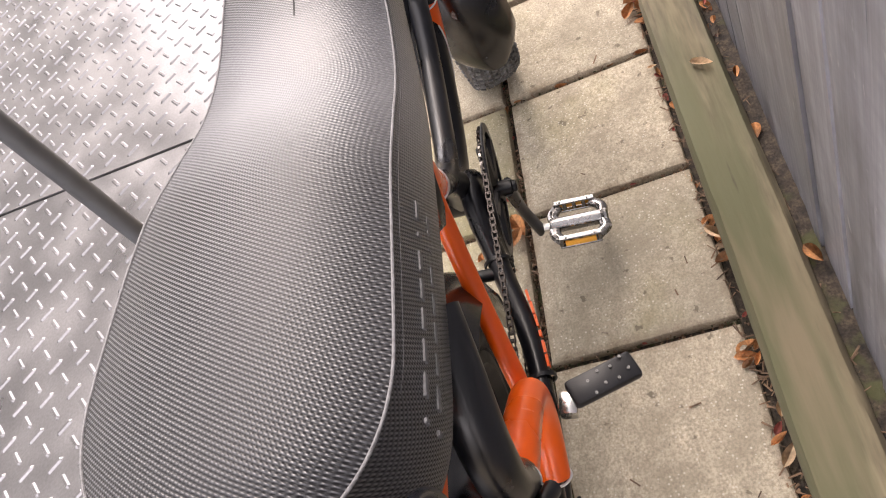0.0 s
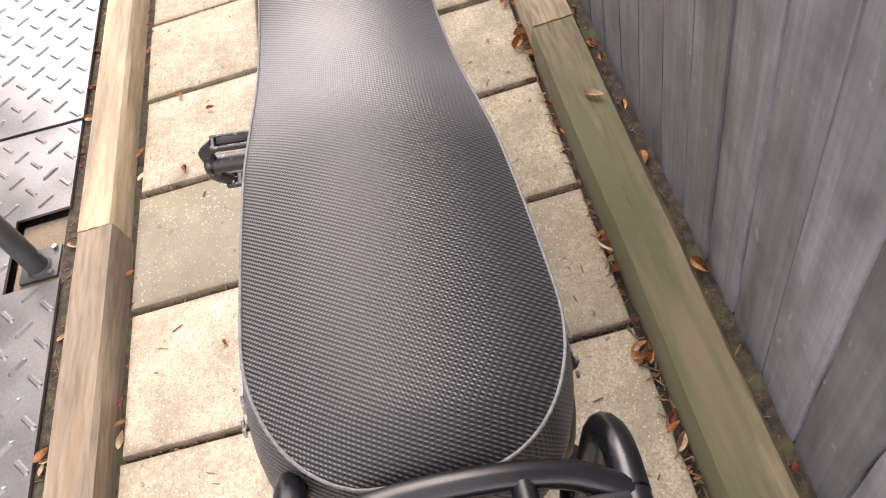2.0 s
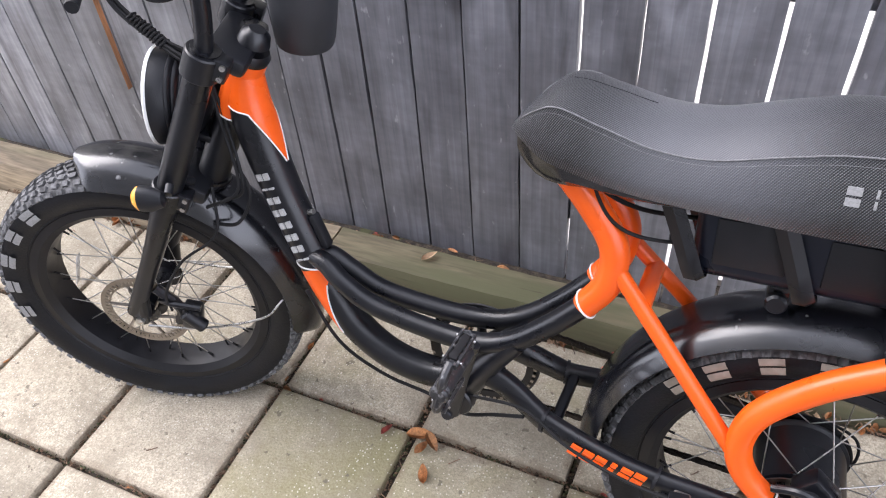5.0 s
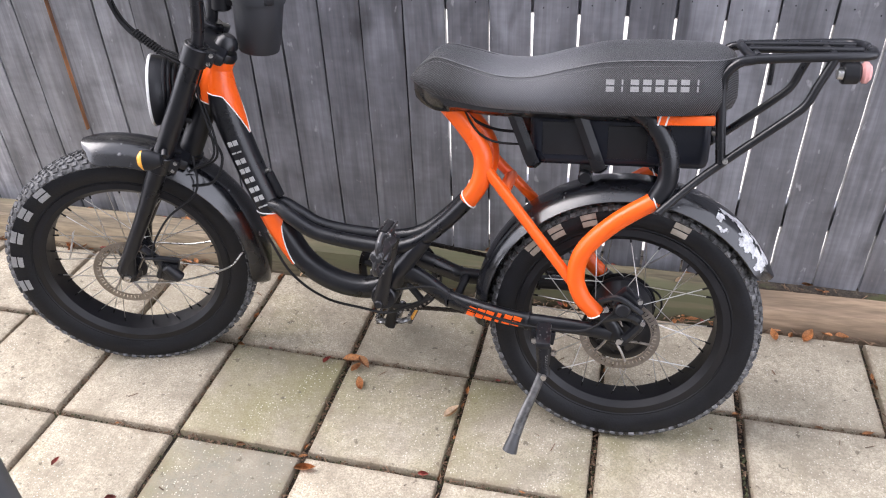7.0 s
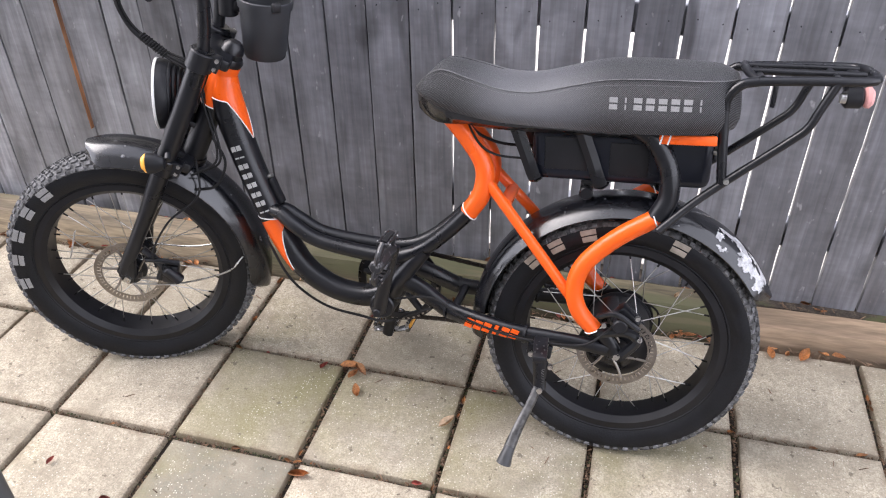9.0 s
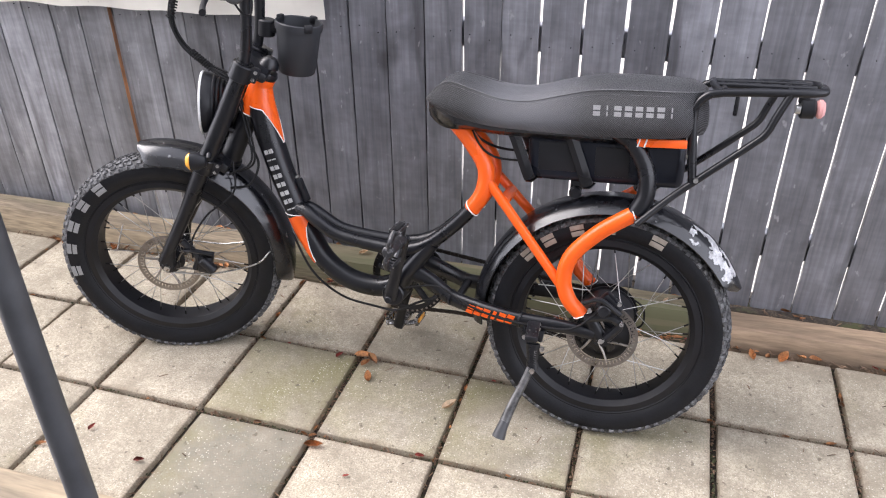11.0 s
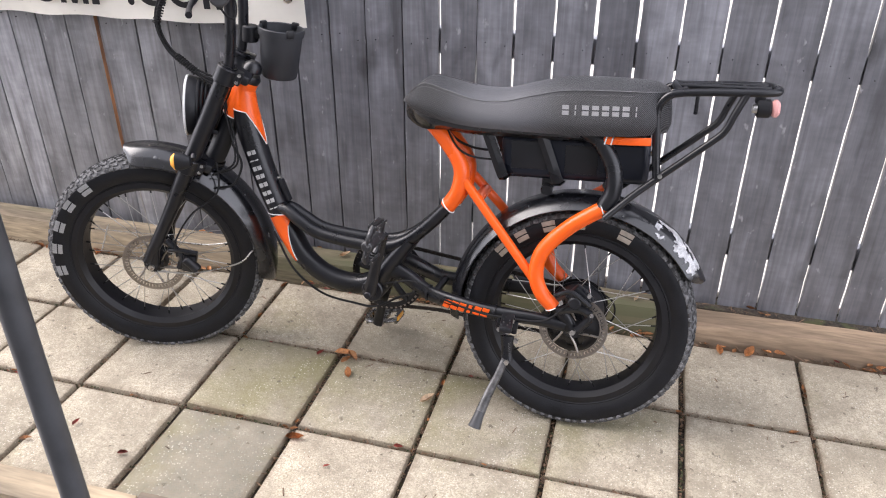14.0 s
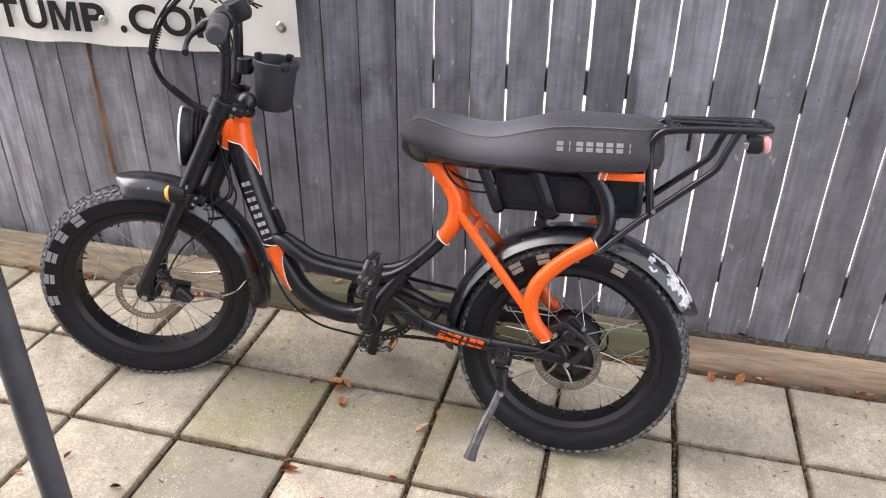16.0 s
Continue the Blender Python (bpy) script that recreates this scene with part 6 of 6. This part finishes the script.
for k in range(1500):
    g = random.random()
    if g < 0.35:
        x, y, z = random.uniform(-1.4, 1.8), 0.304 + random.uniform(-0.014, 0.014), random.uniform(-0.008, 0.006)
    elif g < 0.5:
        x, y, z = random.uniform(-1.4, 1.8), 0.412 + random.uniform(-0.006, 0.006), 0.06 + random.uniform(-0.01, 0.008)
    elif g < 0.62:
        x, y, z = random.uniform(-1.5, 0.8), -0.735 + random.uniform(-0.012, 0.012), random.uniform(0.021, 0.026)
    elif g < 0.96:
        i, j = random.randint(-5, 5), random.randint(-1, 0)
        x, y = (i * P, (j - 1 + 2 * random.random()) * P) if random.random() < 0.5 else ((i + random.random()) * P, j * P)
        x, y, z = x + random.uniform(-0.004, 0.004), y + random.uniform(-0.004, 0.004), random.uniform(-0.012, -0.003)
    else:
        x, y, z = random.uniform(-1.4, 1.7), random.uniform(-0.6, 0.29), 0.001
    a, ln, w = random.uniform(0, math.pi), random.uniform(0.006, 0.026), random.uniform(0.0006, 0.0016)
    c, s = math.cos(a), math.sin(a)
    n = len(verts)
    for px, py, pz in ((-ln / 2, -w, 0), (ln / 2, -w, 0.001), (ln / 2, w, 0.001), (-ln / 2, w, 0), (0, 0, 0.0025)):
        verts.append((x + px * c - py * s, y + px * s + py * c, z + pz))
    faces += [(n, n + 1, n + 4), (n + 1, n + 2, n + 4), (n + 2, n + 3, n + 4), (n + 3, n, n + 4)]
me = bpy.data.meshes.new("twig_litter")
me.from_pydata(verts, [], faces)
me.materials.append(LITTER)
tagged(new("twig_litter", me), "fine brown twigs and needles in the joints", "litter", kind="stuff")

# crumbs of earth, bark and moss that fill the joints unevenly
def crumbs(name, count, mat, label, seed):
    rnd = random.Random(seed)
    verts, faces = [], []
    while len(verts) < count * 5:
        i, j = rnd.randint(-7, 7), rnd.randint(-1, 0)
        if rnd.random() < 0.5:
            x, y = i * P, (j - 1 + 2 * rnd.random()) * P
        else:
            x, y = (i + rnd.random()) * P, rnd.choice((-1, 0)) * P
        if noise.noise(Vector((x * 7, y * 7, seed))) < rnd.uniform(-0.5, 0.3):
            continue
        x, y, z = x + rnd.gauss(0, 0.0035), y + rnd.gauss(0, 0.0035), -0.0185 + rnd.random() ** 2 * 0.012
        r, a = rnd.uniform(0.0014, 0.0042), rnd.uniform(0, 6.3)
        n = len(verts)
        for q in range(4):
            verts.append((x + r * math.cos(a + q * 1.57) * rnd.uniform(0.6, 1.3), y + r * math.sin(a + q * 1.57) * rnd.uniform(0.6, 1.3), z))
        verts.append((x, y, z + r * rnd.uniform(0.6, 1.2)))
        faces += [(n, n + 1, n + 4), (n + 1, n + 2, n + 4), (n + 2, n + 3, n + 4), (n + 3, n, n + 4)]
    me = bpy.data.meshes.new(name)
    me.from_pydata(verts, [], faces)
    me.materials.append(mat)
    tagged(new(name, me), label, "litter", kind="stuff")


crumbs("soil_crumbs", 7000, LITTER, "brown crumbs of earth and bark in the joints", 5)
crumbs("moss_crumbs", 3500, MOSSMAT, "dull green crumbs of moss in the joints", 8)

# ---- pavers, last ----
pavement = tagged(new("pavement"), "square weathered concrete pavers with mossy joints", "pavement", kind="structure")


def paver_mesh(seed):
    """A cast slab with chipped, uneven arrises."""
    s, n = (P - GAP) / 2, 10
    bm = bmesh.new()
    loops = []
    for inset, z in ((0.0, -0.045), (0.0, -0.006), (0.0022, -0.0018), (0.0065, 0.0)):
        loop = []
        for side in range(4):
            for i in range(n):
                t = -1 + 2 * i / n
                x, y = ((t, -1), (1, t), (-t, 1), (-1, -t))[side]
                k = noise.noise(Vector((x * 5 + seed * 9, y * 5, 2))) * 0.0022 + max(0, noise.noise(Vector((x * 14 + seed * 5, y * 14, 7))) - 0.25) * 0.007 * (1 if z > -0.01 else 0)
                r = s - inset - k
                loop.append(bm.verts.new((x * r, y * r, z)))
        loops.append(loop)
    for p, q in zip(loops, loops[1:]):
        for i in range(len(p)):
            bm.faces.new((p[i], p[(i + 1) % len(p)], q[(i + 1) % len(p)], q[i]))
    bm.faces.new(loops[-1])
    return bm


SLABS = [mesh_of("paver", paver_mesh(k), CONCRETE) for k in range(6)]
MOSS = {(-1, -1): 0.9, (0, -1): 0.5, (1, -1): 0.5, (-1, -2): 0.5, (2, -1): 0.4, (2, -2): 0.35, (-2, -2): 0.25, (0, 0): 0.35, (-1, 0): 0.3, (3, -1): 0.15, (0, -2): 0.12, (1, -2): 0.3}
GREY = {(-1, -2): 0.92, (0, -2): 0.0, (-2, -2): 0.1, (0, -1): 0.3, (-1, -1): 0.25, (1, -1): 0.3}
for i in range(-8, 8):
    for j in range(-2, 1):
        ob = new("paver", SLABS[random.randrange(6)])
        ob.parent = pavement
        ob.matrix_basis = pose((i + 0.5) * P + random.uniform(-0.0025, 0.0025), (j + 0.5) * P + random.uniform(-0.0025, 0.0025), random.uniform(-0.003, 0.002), random.uniform(-0.4, 0.4), random.uniform(-0.4, 0.4), random.choice((0, 90, 180, 270)) + random.uniform(-0.4, 0.4))
        ob.color = (MOSS.get((i, j), random.uniform(0, 0.2)), GREY.get((i, j), random.uniform(0, 0.3)), random.random(), 1)
